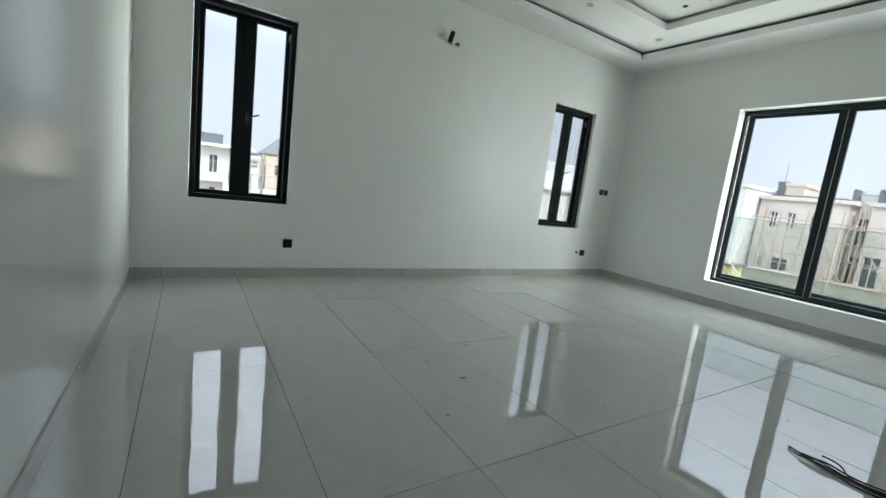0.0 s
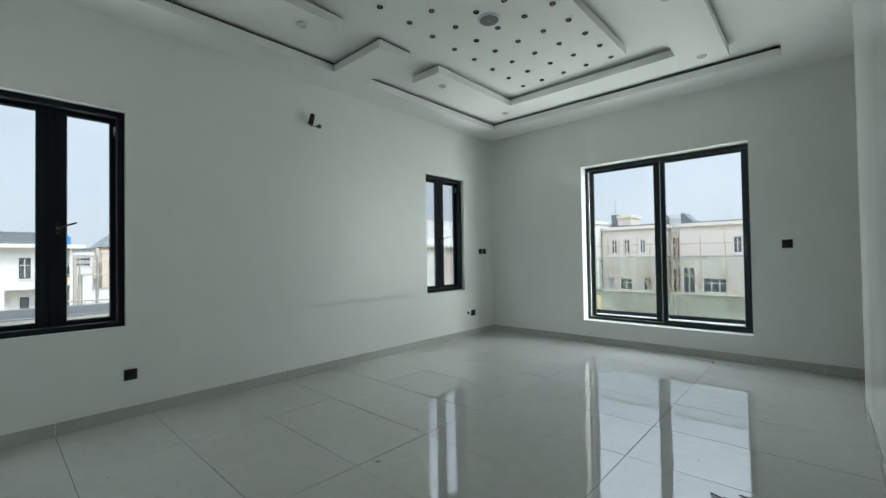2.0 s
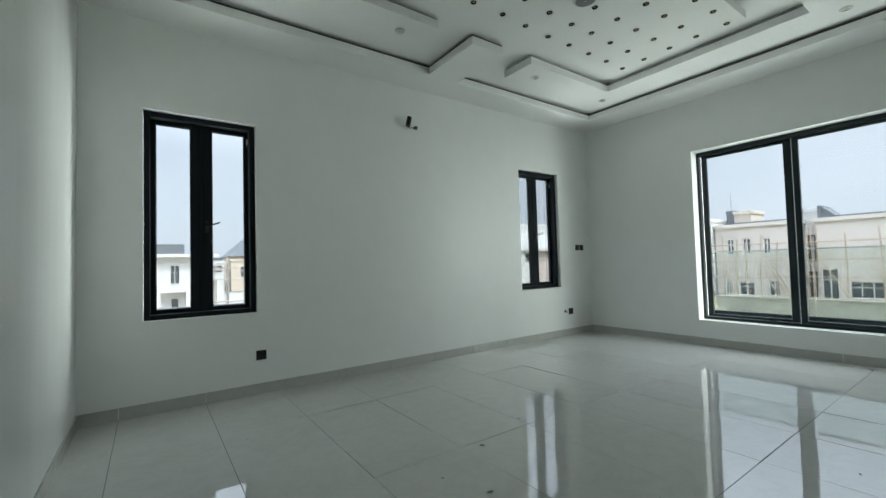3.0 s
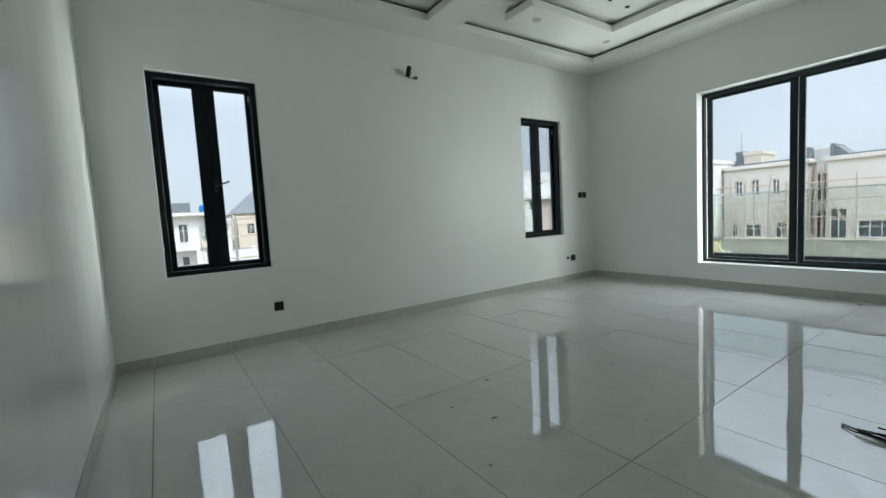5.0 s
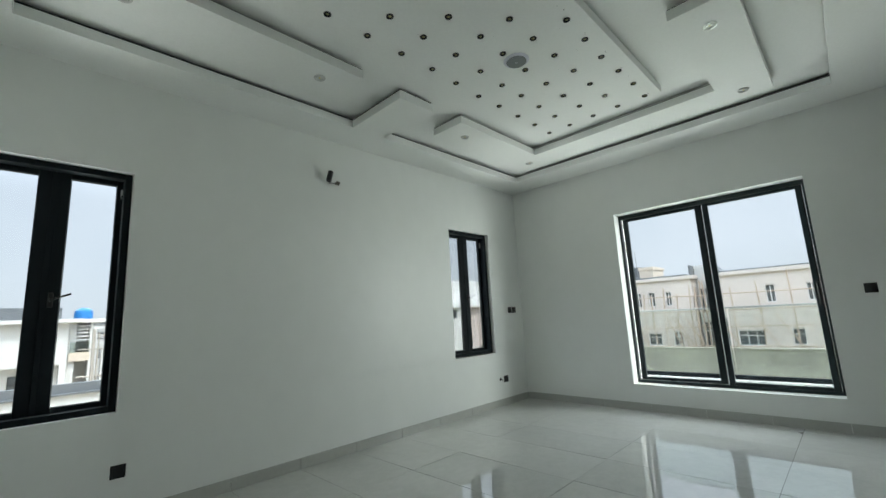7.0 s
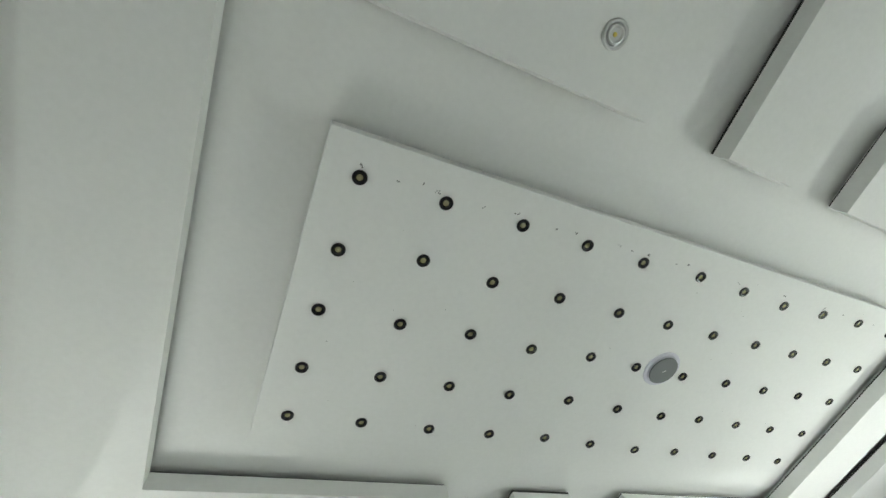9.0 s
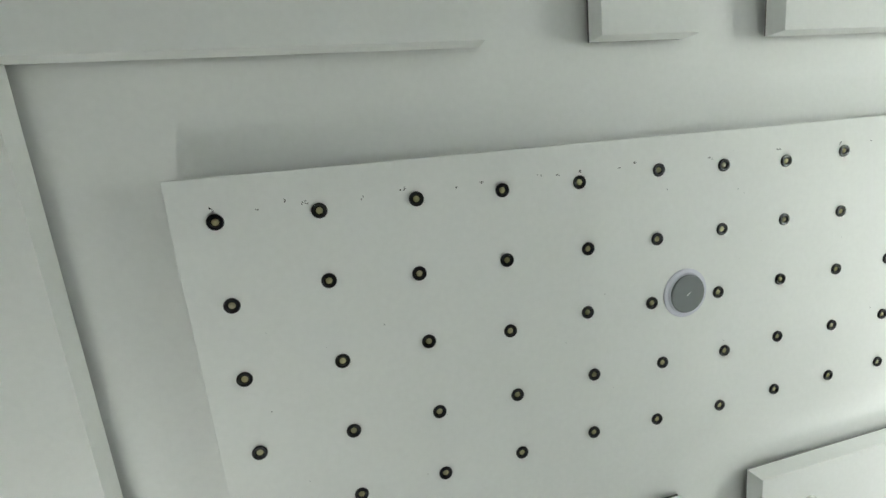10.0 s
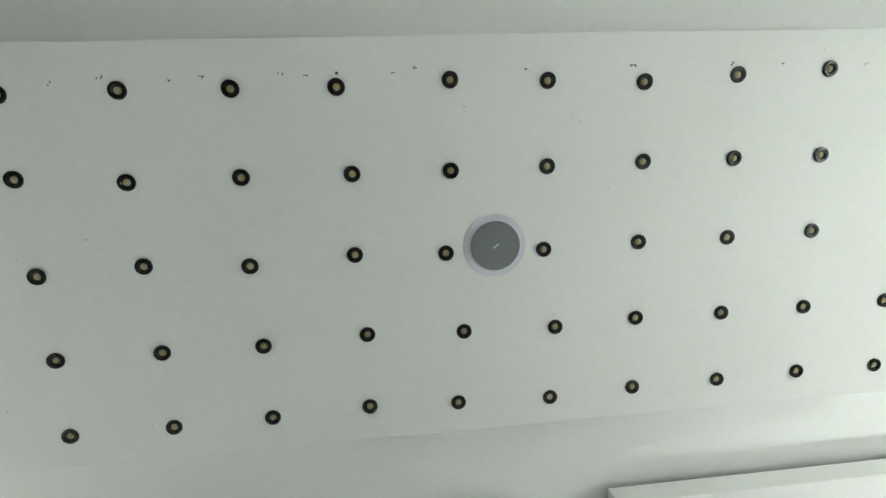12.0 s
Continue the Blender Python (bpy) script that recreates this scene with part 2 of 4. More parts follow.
def blocks(*items, bevel=0.0, seg=1):
    bm = bmesh.new()
    for lo, hi in items:
        box(bm, lo, hi, bevel, seg)
    return bm


def slab(us, vs, filled, w0, w1, place):
    """A slab of thickness w0..w1 whose cells between the lines us and vs are kept where filled(u, v); place(u, v, w) gives the point."""
    bm = bmesh.new()
    verts = {}

    def vert(i, j, w):
        if (i, j, w) not in verts:
            verts[i, j, w] = bm.verts.new(place(us[i], vs[j], w))
        return verts[i, j, w]

    keep = {(i, j) for i in range(len(us) - 1) for j in range(len(vs) - 1) if filled((us[i] + us[i + 1]) / 2, (vs[j] + vs[j + 1]) / 2)}
    for i, j in keep:
        ring = ((i, j), (i + 1, j), (i + 1, j + 1), (i, j + 1))
        for w in (w0, w1):
            bm.faces.new([vert(*c, w) for c in ring])
        for (a, b), n in zip(zip(ring, ring[1:] + ring[:1]), ((i, j - 1), (i + 1, j), (i, j + 1), (i - 1, j))):
            if n not in keep:
                bm.faces.new([vert(*a, w0), vert(*b, w0), vert(*b, w1), vert(*a, w1)])
    return bm


def lathe(bm, profile, n=24, m=Matrix()):
    """Turns a profile of (radius, height) about z."""
    rings = []
    for r, z in profile:
        rings.append([bm.verts.new(m @ Vector((r * math.cos(2 * math.pi * k / n), r * math.sin(2 * math.pi * k / n), z))) for k in range(n)] if r > 1e-6 else [bm.verts.new(m @ Vector((0, 0, z)))])
    for a, b in zip(rings, rings[1:]):
        for k in range(n):
            f = [a[k % len(a)], a[(k + 1) % len(a)], b[(k + 1) % len(b)], b[k % len(b)]]
            f = list(dict.fromkeys(f))
            if len(f) > 2:
                bm.faces.new(f)
    return bm


def tube(bm, points, radius, n=7, steps=6):
    """A round strand along a smooth line through the points."""
    p = [Vector(q) for q in points]
    p = [2 * p[0] - p[1]] + p + [2 * p[-1] - p[-2]]
    line = []
    for a, b, c, d in zip(p, p[1:], p[2:], p[3:]):
        for s in range(steps):
            t = s / steps
            line.append(0.5 * (2 * b + (c - a) * t + (2 * a - 5 * b + 4 * c - d) * t * t + (3 * b - a - 3 * c + d) * t ** 3))
    line.append(p[-2])
    rings = []
    for k, q in enumerate(line):
        way = (line[min(k + 1, len(line) - 1)] - line[max(k - 1, 0)]).normalized()
        side = way.cross(Vector((0.03, 0.02, 1))).normalized()
        up = side.cross(way)
        rings.append([bm.verts.new(q + radius * (math.cos(2 * math.pi * i / n) * side + math.sin(2 * math.pi * i / n) * up)) for i in range(n)])
    for a, b in zip(rings, rings[1:]):
        for i in range(n):
            bm.faces.new([a[i], a[(i + 1) % n], b[(i + 1) % n], b[i]])
    bm.faces.new(rings[0])
    bm.faces.new(rings[-1])
    return bm


# ---- plan ----
XW, XE, YN, YS, YH = -0.045, 6.33, 0.0, -4.43, -6.2   # west, east, north, south wall faces; back of the hall
H, HU, LIP = 3.25, 3.362, 0.078                      # lower ceiling, upper ceiling, lip of the lowered pieces
TH, THE = 0.22, 0.31                                            # wall thickness
PASS = 5.14                                          # where the south wall ends at the passage
W1, W2 = (0.366, 1.228, 0.744, 2.507), (4.723, 5.578, 0.748, 2.487)   # casements in the north wall
SL = (-3.607, -1.617, 0.317, 2.557)                  # sliding window in the east wall


def wall(name, us, vs, filled, w0, w1, place, label, paint=PAINT):
    ob = part(name, slab(us, vs, filled, w0, w1, place), paint)
    return tagged(ob, label, "wall", "", "structure")


def out_of(*holes):
    return lambda u, v: not any(a < u < b and c < v < d for a, b, c, d in holes)


TOP = 3.45
wall("wall_north", [XW - TH, W1[0], W1[1], W2[0], W2[1], XE + TH], [-0.1, W2[2], W1[2], W2[3], W1[3], TOP], out_of(W1, W2), YN, YN + TH,
     lambda u, v, w: (u, w, v), "white satin-painted wall with two narrow windows")
wall("wall_east", [YH, SL[0], SL[1], YN], [-0.1, SL[2], SL[3], TOP], out_of(SL), XE, XE + THE,
     lambda u, v, w: (w, u, v), "white satin-painted wall with a large sliding window")
wall("wall_west", [YH, YN], [-0.1, TOP], lambda u, v: True, XW - TH, XW, lambda u, v, w: (w, u, v), "white glossy painted plain wall", GLOSS)
DOOR = (0.0, 0.95, -0.2, 2.1)
wall("wall_south", [XW, DOOR[0], DOOR[1], PASS], [-0.1, DOOR[3], TOP], out_of(DOOR), YS - TH, YS,
     lambda u, v, w: (u, w, v), "white glossy painted wall with a door opening", GLOSS)
wall("wall_hall", [XW - TH, XE + TH], [-0.1, TOP], lambda u, v: True, YH - TH, YH, lambda u, v, w: (u, w, v), "plain white painted wall of the hall")

# ceiling: a lower border with two tongues round a raised field
REC = (0.512, 5.835, -3.955, -0.423)
TONGUE_N, TONGUE_S = (2.935, 3.33, -1.185, REC[3]), (2.935, 3.33, REC[2], -3.168)


def border(u, v):
    inside = REC[0] < u < REC[1] and REC[2] < v < REC[3]
    tongue = any(a < u < b and c < v < d for a, b, c, d in (TONGUE_N, TONGUE_S))
    return not inside or tongue


bm = slab([XW, REC[0], 2.935, 3.33, REC[1], XE], [YH, REC[2], -3.168, -1.185, REC[3], YN], border, H, H + LIP, lambda u, v, w: (u, v, w))
box(bm, (XW - TH, YH - TH, HU), (XE + TH, YN + TH, HU + 0.09))
ceiling = part("ceiling", bm, CEIL)
tagged(ceiling, "white stepped plasterboard ceiling with a raised field", "ceiling", "", "structure")


SX, SY, SWD = (1.168, 5.103), (-3.165, -1.213), 0.40
part("ceiling_strip", slab([SX[0] - SWD, SX[0], 2.515], [SY[0] - SWD, SY[0], SY[1], SY[1] + SWD],
     lambda u, v: u < SX[0] or not SY[0] < v < SY[1], H, H + LIP, lambda u, v, w: (u, v, w)), CEIL, ceiling, "lowered white plaster strip in a U shape")
part("ceiling_strip", slab([3.715, SX[1], SX[1] + SWD], [SY[0] - SWD, SY[0], SY[1], SY[1] + SWD],
     lambda u, v: u > SX[1] or not SY[0] < v < SY[1], H, H + LIP, lambda u, v, w: (u, v, w)), CEIL, ceiling, "lowered white plaster strip in a U shape")
part("spacer", blocks(((SX[0] - SWD + 0.04, SY[0] - SWD + 0.04, H + 0.05), (SX[0] - 0.04, SY[1] + SWD - 0.04, HU + 0.01)),
     ((SX[0] - 0.04, SY[1] + 0.04, H + 0.05), (2.475, SY[1] + SWD - 0.04, HU + 0.01)), ((SX[0] - 0.04, SY[0] - SWD + 0.04, H + 0.05), (2.475, SY[0] - 0.04, HU + 0.01))), CEIL, ceiling)
part("spacer", blocks(((SX[1] + 0.04, SY[0] - SWD + 0.04, H + 0.05), (SX[1] + SWD - 0.04, SY[1] + SWD - 0.04, HU + 0.01)),
     ((3.755, SY[1] + 0.04, H + 0.05), (SX[1] + 0.04, SY[1] + SWD - 0.04, HU + 0.01)), ((3.755, SY[0] - SWD + 0.04, H + 0.05), (SX[1] + 0.04, SY[0] - 0.04, HU + 0.01))), CEIL, ceiling)
E, ZB = 0.003, H + LIP + 0.014


# dark strips added above the lips to paint in the gap's shade
def gap_shade(us, vs, filled, top=ZB):
    part("gap_shade_strip", slab(us, vs, filled, H + LIP, top, lambda u, v, w: (u, v, w)), GAP_SHADE, ceiling, "thin dark strip standing in for shade in the gap")


gap_shade([XW, REC[0] - E, 2.935 + E, 3.33 - E, REC[1] + E, XE], [YS, REC[2] - E, -3.168 - E, -1.185 + E, REC[3] + E, YN], border)
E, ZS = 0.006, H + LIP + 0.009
gap_shade([SX[0] - SWD + E, SX[0] - E, 2.515 - E], [SY[0] - SWD + E, SY[0] - E, SY[1] + E, SY[1] + SWD - E], lambda u, v: u < SX[0] - E or not SY[0] - E < v < SY[1] + E, ZS)
gap_shade([3.715 + E, SX[1] + E, SX[1] + SWD - E], [SY[0] - SWD + E, SY[0] - E, SY[1] + E, SY[1] + SWD - E], lambda u, v: u > SX[1] + E or not SY[0] - E < v < SY[1] + E, ZS)
PAN = (1.506, 4.732, -2.817, -1.566)
part("ceiling_panel", blocks(((PAN[0], PAN[2], H), (PAN[1], PAN[3], H + LIP)), bevel=0.002), CEIL, ceiling, "flat white panel dotted with small spotlights")
part("spacer", blocks(((PAN[0] + 0.04, PAN[2] + 0.04, H + 0.05), (PAN[1] - 0.04, PAN[3] - 0.04, HU + 0.01))), CEIL, ceiling)


# ---- windows ----
def ring_frame(u0, u1, v0, v1, left, right, bottom, top, w0, w1, place, bevel=0.003):
    """Four butted bars round an opening."""
    bm = bmesh.new()
    for a, b, c, d in ((u0, u0 + left, v0, v1), (u1 - right, u1, v0, v1), (u0 + left, u1 - right, v0, v0 + bottom), (u0 + left, u1 - right, v1 - top, v1)):
        p, q = Vector(place(a, c, w0)), Vector(place(b, d, w1))
        box(bm, [min(s) for s in zip(p, q)], [max(s) for s in zip(p, q)], bevel)
    return bm


def span(place, u0, u1, v0, v1, w0, w1, bevel=0.0):
    p, q = Vector(place(u0, v0, w0)), Vector(place(u1, v1, w1))
    return box(bmesh.new(), [min(s) for s in zip(p, q)], [max(s) for s in zip(p, q)], bevel)


def casement(name, op):
    """Black two-sash casement; u along the wall, w outwards."""
    u0, u1, v0, v1 = op
    place = lambda u, v, w: (u, w, v)
    ob = root(name, ((u0 + u1) / 2, 0, v0), "black aluminium casement window with two tall panes", "window", "", "structure")

    def sub(nm, bm, mat, parent=ob, label=""):
        o = part(nm, bm, mat, parent, label)
        o.matrix_parent_inverse = ob.matrix_world.inverted() if parent is ob else Matrix()
        return o

    mid = u0 + 0.4285
    sub("window_frame", ring_frame(u0 + 0.002, u1 - 0.002, v0 + 0.002, v1 - 0.002, 0.046, 0.046, 0.044, 0.044, 0.052, 0.1315, place), ALU, label="black aluminium outer frame")
    for a, b, ls, rs in ((u0 + 0.006, mid - 0.001, 0.084, 0.0855), (mid + 0.001, u1 - 0.006, 0.0855, 0.076)):
        sub("sash", ring_frame(a, b, v0 + 0.006, v1 - 0.006, ls, rs, 0.074, 0.076, 0.132, 0.172, place, 0.004), ALU, label="black aluminium opening sash")
        sub("gasket", ring_frame(a + ls - 0.002, b - rs + 0.002, v0 + 0.078, v1 - 0.080, 0.005, 0.005, 0.005, 0.005, 0.146, 0.162, place, 0), RUBBER)
        p = sub("pane", span(place, a + ls - 0.004, b - rs + 0.004, v0 + 0.076, v1 - 0.078, 0.151, 0.157), PANE, label="clear window glass")
        p.visible_shadow = False
    sub("astragal", span(place, mid - 0.016, mid + 0.016, v0 + 0.050, v1 - 0.050, 0.124, 0.1325, 0.003), ALU, label="black meeting strip")
    hz = v0 + 0.80
    bm = box(bmesh.new(), (mid + 0.022, 0.118, hz - 0.05), (mid + 0.050, 0.134, hz + 0.05), 0.005, 2)
    box(bm, (mid + 0.028, 0.080, hz - 0.008), (mid + 0.044, 0.122, hz + 0.010), 0.004, 2)
    tube(bm, [(mid + 0.036, 0.084, hz), (mid + 0.070, 0.076, hz + 0.012), (mid + 0.138, 0.076, hz + 0.040)], 0.0075)
    sub("window_handle", bm, PLASTIC, label="black lever handle")
    sub("hinge", blocks(((u1 - 0.060, 0.118, v1 - 0.190), (u1 - 0.046, 0.134, v1 - 0.110)), bevel=0.003), SILVER, label="small bright hinge")
    sub("window_sill", blocks(((u0 + 0.002, 0.180, v0 + 0.002), (u1 - 0.002, 0.29, v0 + 0.022)), bevel=0.004), STUCCO_W)
    return ob


casement("window_1", W1)
casement("window_2", W2)


def slider(name, op):
    """Black two-leaf sliding window on two tracks."""
    u0, u1, v0, v1 = op
    place = lambda u, v, w: (XE + w, u, v)
    ob = root(name, (XE, (u0 + u1) / 2, v0), "large black aluminium sliding window with two clear panes", "window", "", "structure")

    def sub(nm, bm, mat, label=""):
        o = part(nm, bm, mat, ob, label)
        o.matrix_parent_inverse = ob.matrix_world.inverted()
        return o

    sub("window_frame", ring_frame(u0 + 0.003, u1 - 0.002, v0 + 0.003, v1 - 0.003, 0.022, 0.024, 0.034, 0.050, 0.150, 0.226, place), FRAME, "black aluminium outer frame with two tracks")
    for w, a, b, sa, sb in ((0.154, -3.580, -2.637, 0.060, 0.060), (0.190, -2.625, -1.659, 0.079, 0.064)):
        sub("sash", ring_frame(a, b, v0 + 0.037, v1 - 0.055, sa, sb, 0.036, 0.036, w, w + 0.034, place, 0.003), FRAME, "black aluminium sliding leaf")
        p = sub("pane", span(place, a + sa - 0.004, b - sb + 0.004, v0 + 0.069, v1 - 0.088, w + 0.014, w + 0.020), PANE, "clear window glass")
        p.visible_shadow = False
        sub("brush_seal", span(place, a + 0.006, a + 0.014, v0 + 0.05, v1 - 0.06, w - 0.004, w - 0.0005), RUBBER)
    sub("track", span(place, u0 + 0.030, u1 - 0.030, v0 + 0.037, v0 + 0.043, 0.1885, 0.1897), SILVER, "worn bright sliding track")
    bm = span(place, -3.570, -3.544, 1.22, 1.46, 0.138, 0.153, 0.004)
    sub("pull_handle", bm, PLASTIC, "black flush pull handle")
    return ob


slider("window_3", SL)

# ---- floor and skirting ----
floor = part("floor", blocks(((XW, YH, -0.12), (XE, YN, -0.0022))), GROUT)
tagged(floor, "glossy pale grey porcelain tile floor", "floor", "", "structure")


def skirting(name, pieces, label):
    base = root(name, pieces[0][0], label, "baseboard", "", "structure")
    for lo, hi in pieces:
        o = part("skirting_tile", box(bmesh.new(), lo, hi, 0.0015), SKIRT, base)
        o.matrix_parent_inverse = base.matrix_world.inverted()
    return base


TX = [0.208 + 0.5965 * k for k in range(0, 11)]
TY = [-0.87 - 1.19 * k for k in range(0, 5)]
SK, SKT, J = 0.093, 0.011, 0.0020


def runs(a, b, cuts):
    c = [a] + sorted(x for x in cuts if a + 0.03 < x < b - 0.03) + [b]
    return [(p + J, q - J) for p, q in zip(c, c[1:])]


skirting("baseboard_north", [((a, YN - SKT, 0), (b, YN, SK)) for a, b in runs(XW + SKT, XE - SKT, TX)], "pale grey tile skirting along the windowed wall")
skirting("baseboard_east", [((XE - SKT, a, 0), (XE, b, SK)) for a, b in runs(YH, YN, [-0.6 * k for k in range(1, 11)])], "pale grey tile skirting under the sliding window")
skirting("baseboard_west", [((XW, a, 0), (XW + SKT, b, SK)) for a, b in runs(YH, YN, [-1.19 * k - 0.87 for k in range(0, 5)])], "pale grey tile skirting along the plain wall")
skirting("baseboard_south", [((a, YS, 0), (b, YS + SKT, SK)) for a, b in runs(DOOR[1], PASS + SKT, TX)] + [((PASS, a, 0), (PASS + SKT, b, SK)) for a, b in runs(YS - TH, YS, [])],
         "pale grey tile skirting beside the passage")


# ---- fittings on the ceiling ----
def spotlight():
    ob = root("spotlight", (0, 0, 0), "small black ring spotlight, unlit, in the white panel", "spotlight", "spotlights in the ceiling panel")
    part("ring", lathe(bmesh.new(), [(0.0248, 0.0005), (0.0248, -0.004), (0.0232, -0.0068), (0.0195, -0.0076), (0.0150, -0.0064), (0.0108, -0.0012), (0.0100, -0.0006)], 24), RING, ob, smooth=True)
    part("lens", lathe(bmesh.new(), [(0.0108, -0.0006), (0.0092, -0.0034), (0.0058, -0.0054), (0.0, -0.0062)], 20), LENS, ob, "pale yellowish lens", smooth=True)
    return ob


first = spotlight()
LX = [1.627 + 0.3035 * c for c in range(11)]
LY = [-2.688, -2.437, -2.183, -1.921, -1.675]
OFF = {(0, 4): (-0.013, 0.006), (0, 5): (0.011, -0.006), (0, 7): (-0.001, 0.014), (0, 9): (-0.001, -0.010), (1, 1): (-0.004, -0.023), (1, 0): (0.003, 0.011), (1, 4): (0.012, 0.001),
       (1, 2): (-0.014, -0.002), (2, 5): (-0.022, 0.002), (2, 6): (-0.013, 0.008), (2, 3): (-0.009, 0.007), (2, 4): (0.001, -0.009), (3, 4): (0.020, -0.012), (3, 5): (0.026, 0.001), (3, 6): (0.026, 0.009),
       (4, 4): (0.010, -0.010), (4, 6): (0.009, 0.013), (2, 2): (-0.007, -0.011)}
for r in range(5):
    for c in range(11):
        dx, dy = OFF.get((r, c), (random.uniform(-0.004, 0.004), random.uniform(-0.004, 0.004)))
        m = pose(LX[c] + dx, LY[r] + dy, H, random.uniform(-1, 1), random.uniform(-1, 1), random.uniform(0, 360))
        if (r, c) == (0, 0):
            first.matrix_world = m
        else:
            copy_thing(first, m)


def downlight():
    ob = root("downlight", (0, 0, 0), "round silver recessed downlight, unlit, in the plaster strip", "downlight", "downlights in the ceiling strips")
    part("trim_ring", lathe(bmesh.new(), [(0.046, 0.0005), (0.046, -0.004), (0.042, -0.0075), (0.036, -0.0075), (0.033, -0.004), (0.032, -0.0008)], 32), SILVER, ob, smooth=True)
    part("reflector", lathe(bmesh.new(), [(0.0325, -0.0008), (0.030, -0.0075), (0.025, -0.0090), (0.019, -0.0020), (0.0, -0.0012)], 28), SILVER, ob, smooth=True)
    part("led_chip", lathe(bmesh.new(), [(0.0075, -0.0012), (0.006, -0.0045), (0.0, -0.005)], 14), CHIP, ob, "yellow light-emitting chip, off")
    return ob


first = downlight()
spots = [(0.969, -1.005), (2.243, -1.002), (4.007, -1.004), (5.292, -1.006), (2.250, -3.357), (3.997, -3.362), (5.300, -3.358), (0.969, -3.358)]
for k, (x, y) in enumerate(spots):
    if k:
        copy_thing(first, pose(x, y, H, 0, 0, 40 * k))
first.matrix_world = pose(*spots[0], H)

spk = root("ceiling_speaker", (3.277, -2.197, H), "round grey ceiling speaker with a white rim", "speaker")
part("rim", lathe(bmesh.new(), [(0.100, 0.0005), (0.100, -0.002), (0.098, -0.004), (0.084, -0.006), (0.080, -0.012), (0.078, -0.013)], 48), RIMW, spk, "pale lavender-white plastic rim", smooth=True)
part("grille", lathe(bmesh.new(), [(0.078, -0.010), (0.078, -0.014), (0.075, -0.017), (0.040, -0.0185), (0.0, -0.019)], 48), GRILLE, spk, "grey perforated metal grille", smooth=True)
part("badge", box(bmesh.new(), (-0.011, -0.0016, -0.0205), (0.011, 0.0016, -0.0185), 0.0008), TRIMW, spk, "small white mark")
spk.matrix_world = pose(3.277, -2.197, H, 0, 0, -38)

# pencil marks left by the setting-out of the lights
bm = bmesh.new()
for k in range(11):
    for dx, dy, n in ((-0.024, -0.032, 5), (0.135, -0.028, 2), (0.225, -0.033, 3)):
        x, y = LX[k] + dx + random.uniform(-0.02, 0.02), LY[0] + dy + random.uniform(-0.008, 0.006)
        if x > PAN[1] - 0.03 or random.random() < 0.2:
            continue
        for _ in range(n):
            a, l = random.uniform(0, 3.1), random.uniform(0.0018, 0.0042)
            u, v = x + random.uniform(-0.009, 0.009), y + random.uniform(-0.005, 0.005)
            m = pose(u, v, H - 0.0004, 0, 0, math.degrees(a))
            q = [m @ Vector(p) for p in ((-l, -0.0013, 0), (l, -0.0013, 0), (l, 0.0013, 0), (-l, 0.0013, 0))]
            bm.faces.new([bm.verts.new(p) for p in q])
for _ in range(26):
    u, v, s = random.uniform(PAN[0] + 0.05, PAN[1] - 0.05), random.uniform(PAN[2] + 0.05, PAN[3] - 0.05), random.uniform(0.0008, 0.002)
    bm.faces.new([bm.verts.new((u + s * math.cos(k), v + s * math.sin(k), H - 0.0004)) for k in (0, 1.2, 2.5, 3.8, 5.1)])
part("pencil_marks", bm, PENCIL, ceiling, "dark pencil ticks beside the spotlights")["kind"] = "stuff"


# ---- fittings on the walls ----
def plate(name, place, size, axis, label, category, rockers=1):
    """A square black wall plate with its rocker or outlet face."""
    ob = root(name, place, label, category)
    w, h = size[0] / 2, size[1] / 2

    def put(nm, a, b, c, d, t0, t1, bev, mat, lab=""):
        lo, hi = ((a, -t1, c), (b, -t0, d)) if axis == "y" else ((-t1, a, c), (-t0, b, d))
        part(nm, box(bmesh.new(), lo, hi, bev, 2), mat, ob, lab)

    put("plate", -w, w, -h, h, 0, 0.009, 0.003, PLASTIC)
    n = rockers
    for k in range(n):
        a = -w + 0.012 + k * (2 * w - 0.024) / n
        put("rocker", a + 0.001, a + (2 * w - 0.024) / n - 0.001, -h + 0.012, h - 0.012, 0.0085, 0.012, 0.0015, PLASTIC)
    return ob


plate("wall_socket", (1.2555, 0, 0.352), (0.088, 0.088), "y", "black square wall socket above the skirting", "socket", 1)
plate("wall_socket", (5.776, 0, 0.36), (0.10, 0.092), "y", "black square wall socket near the corner", "socket", 2)
plate("light_switch", (5.995, 0, 1.352), (0.088, 0.088), "y", "black light switch beside another", "switch", 2)
plate("light_switch", (6.102, 0, 1.352), (0.088, 0.088), "y", "black light switch by the room corner", "switch", 2)
plate("light_switch", (XE, -3.929, 1.357), (0.092, 0.092), "x", "black light switch beside the sliding window", "switch", 2)

stub = root("wire_stub", (5.646, 0, 0.368), "short dark wire end poking out of a hole in the wall", "wire")
part("grommet", lathe(bmesh.new(), [(0.022, 0.0), (0.022, 0.004), (0.012, 0.006), (0.010, 0.001), (0, 0.001)], 16, Matrix.Rotation(radians(90), 4, "X")), PLASTIC, stub, smooth=True)
part("wire_end", tube(bmesh.new(), [(0, 0.0, 0), (0.003, -0.02, 0.004), (0.012, -0.034, -0.012), (0.008, -0.04, -0.026)], 0.0035), CABLE, stub, smooth=True)

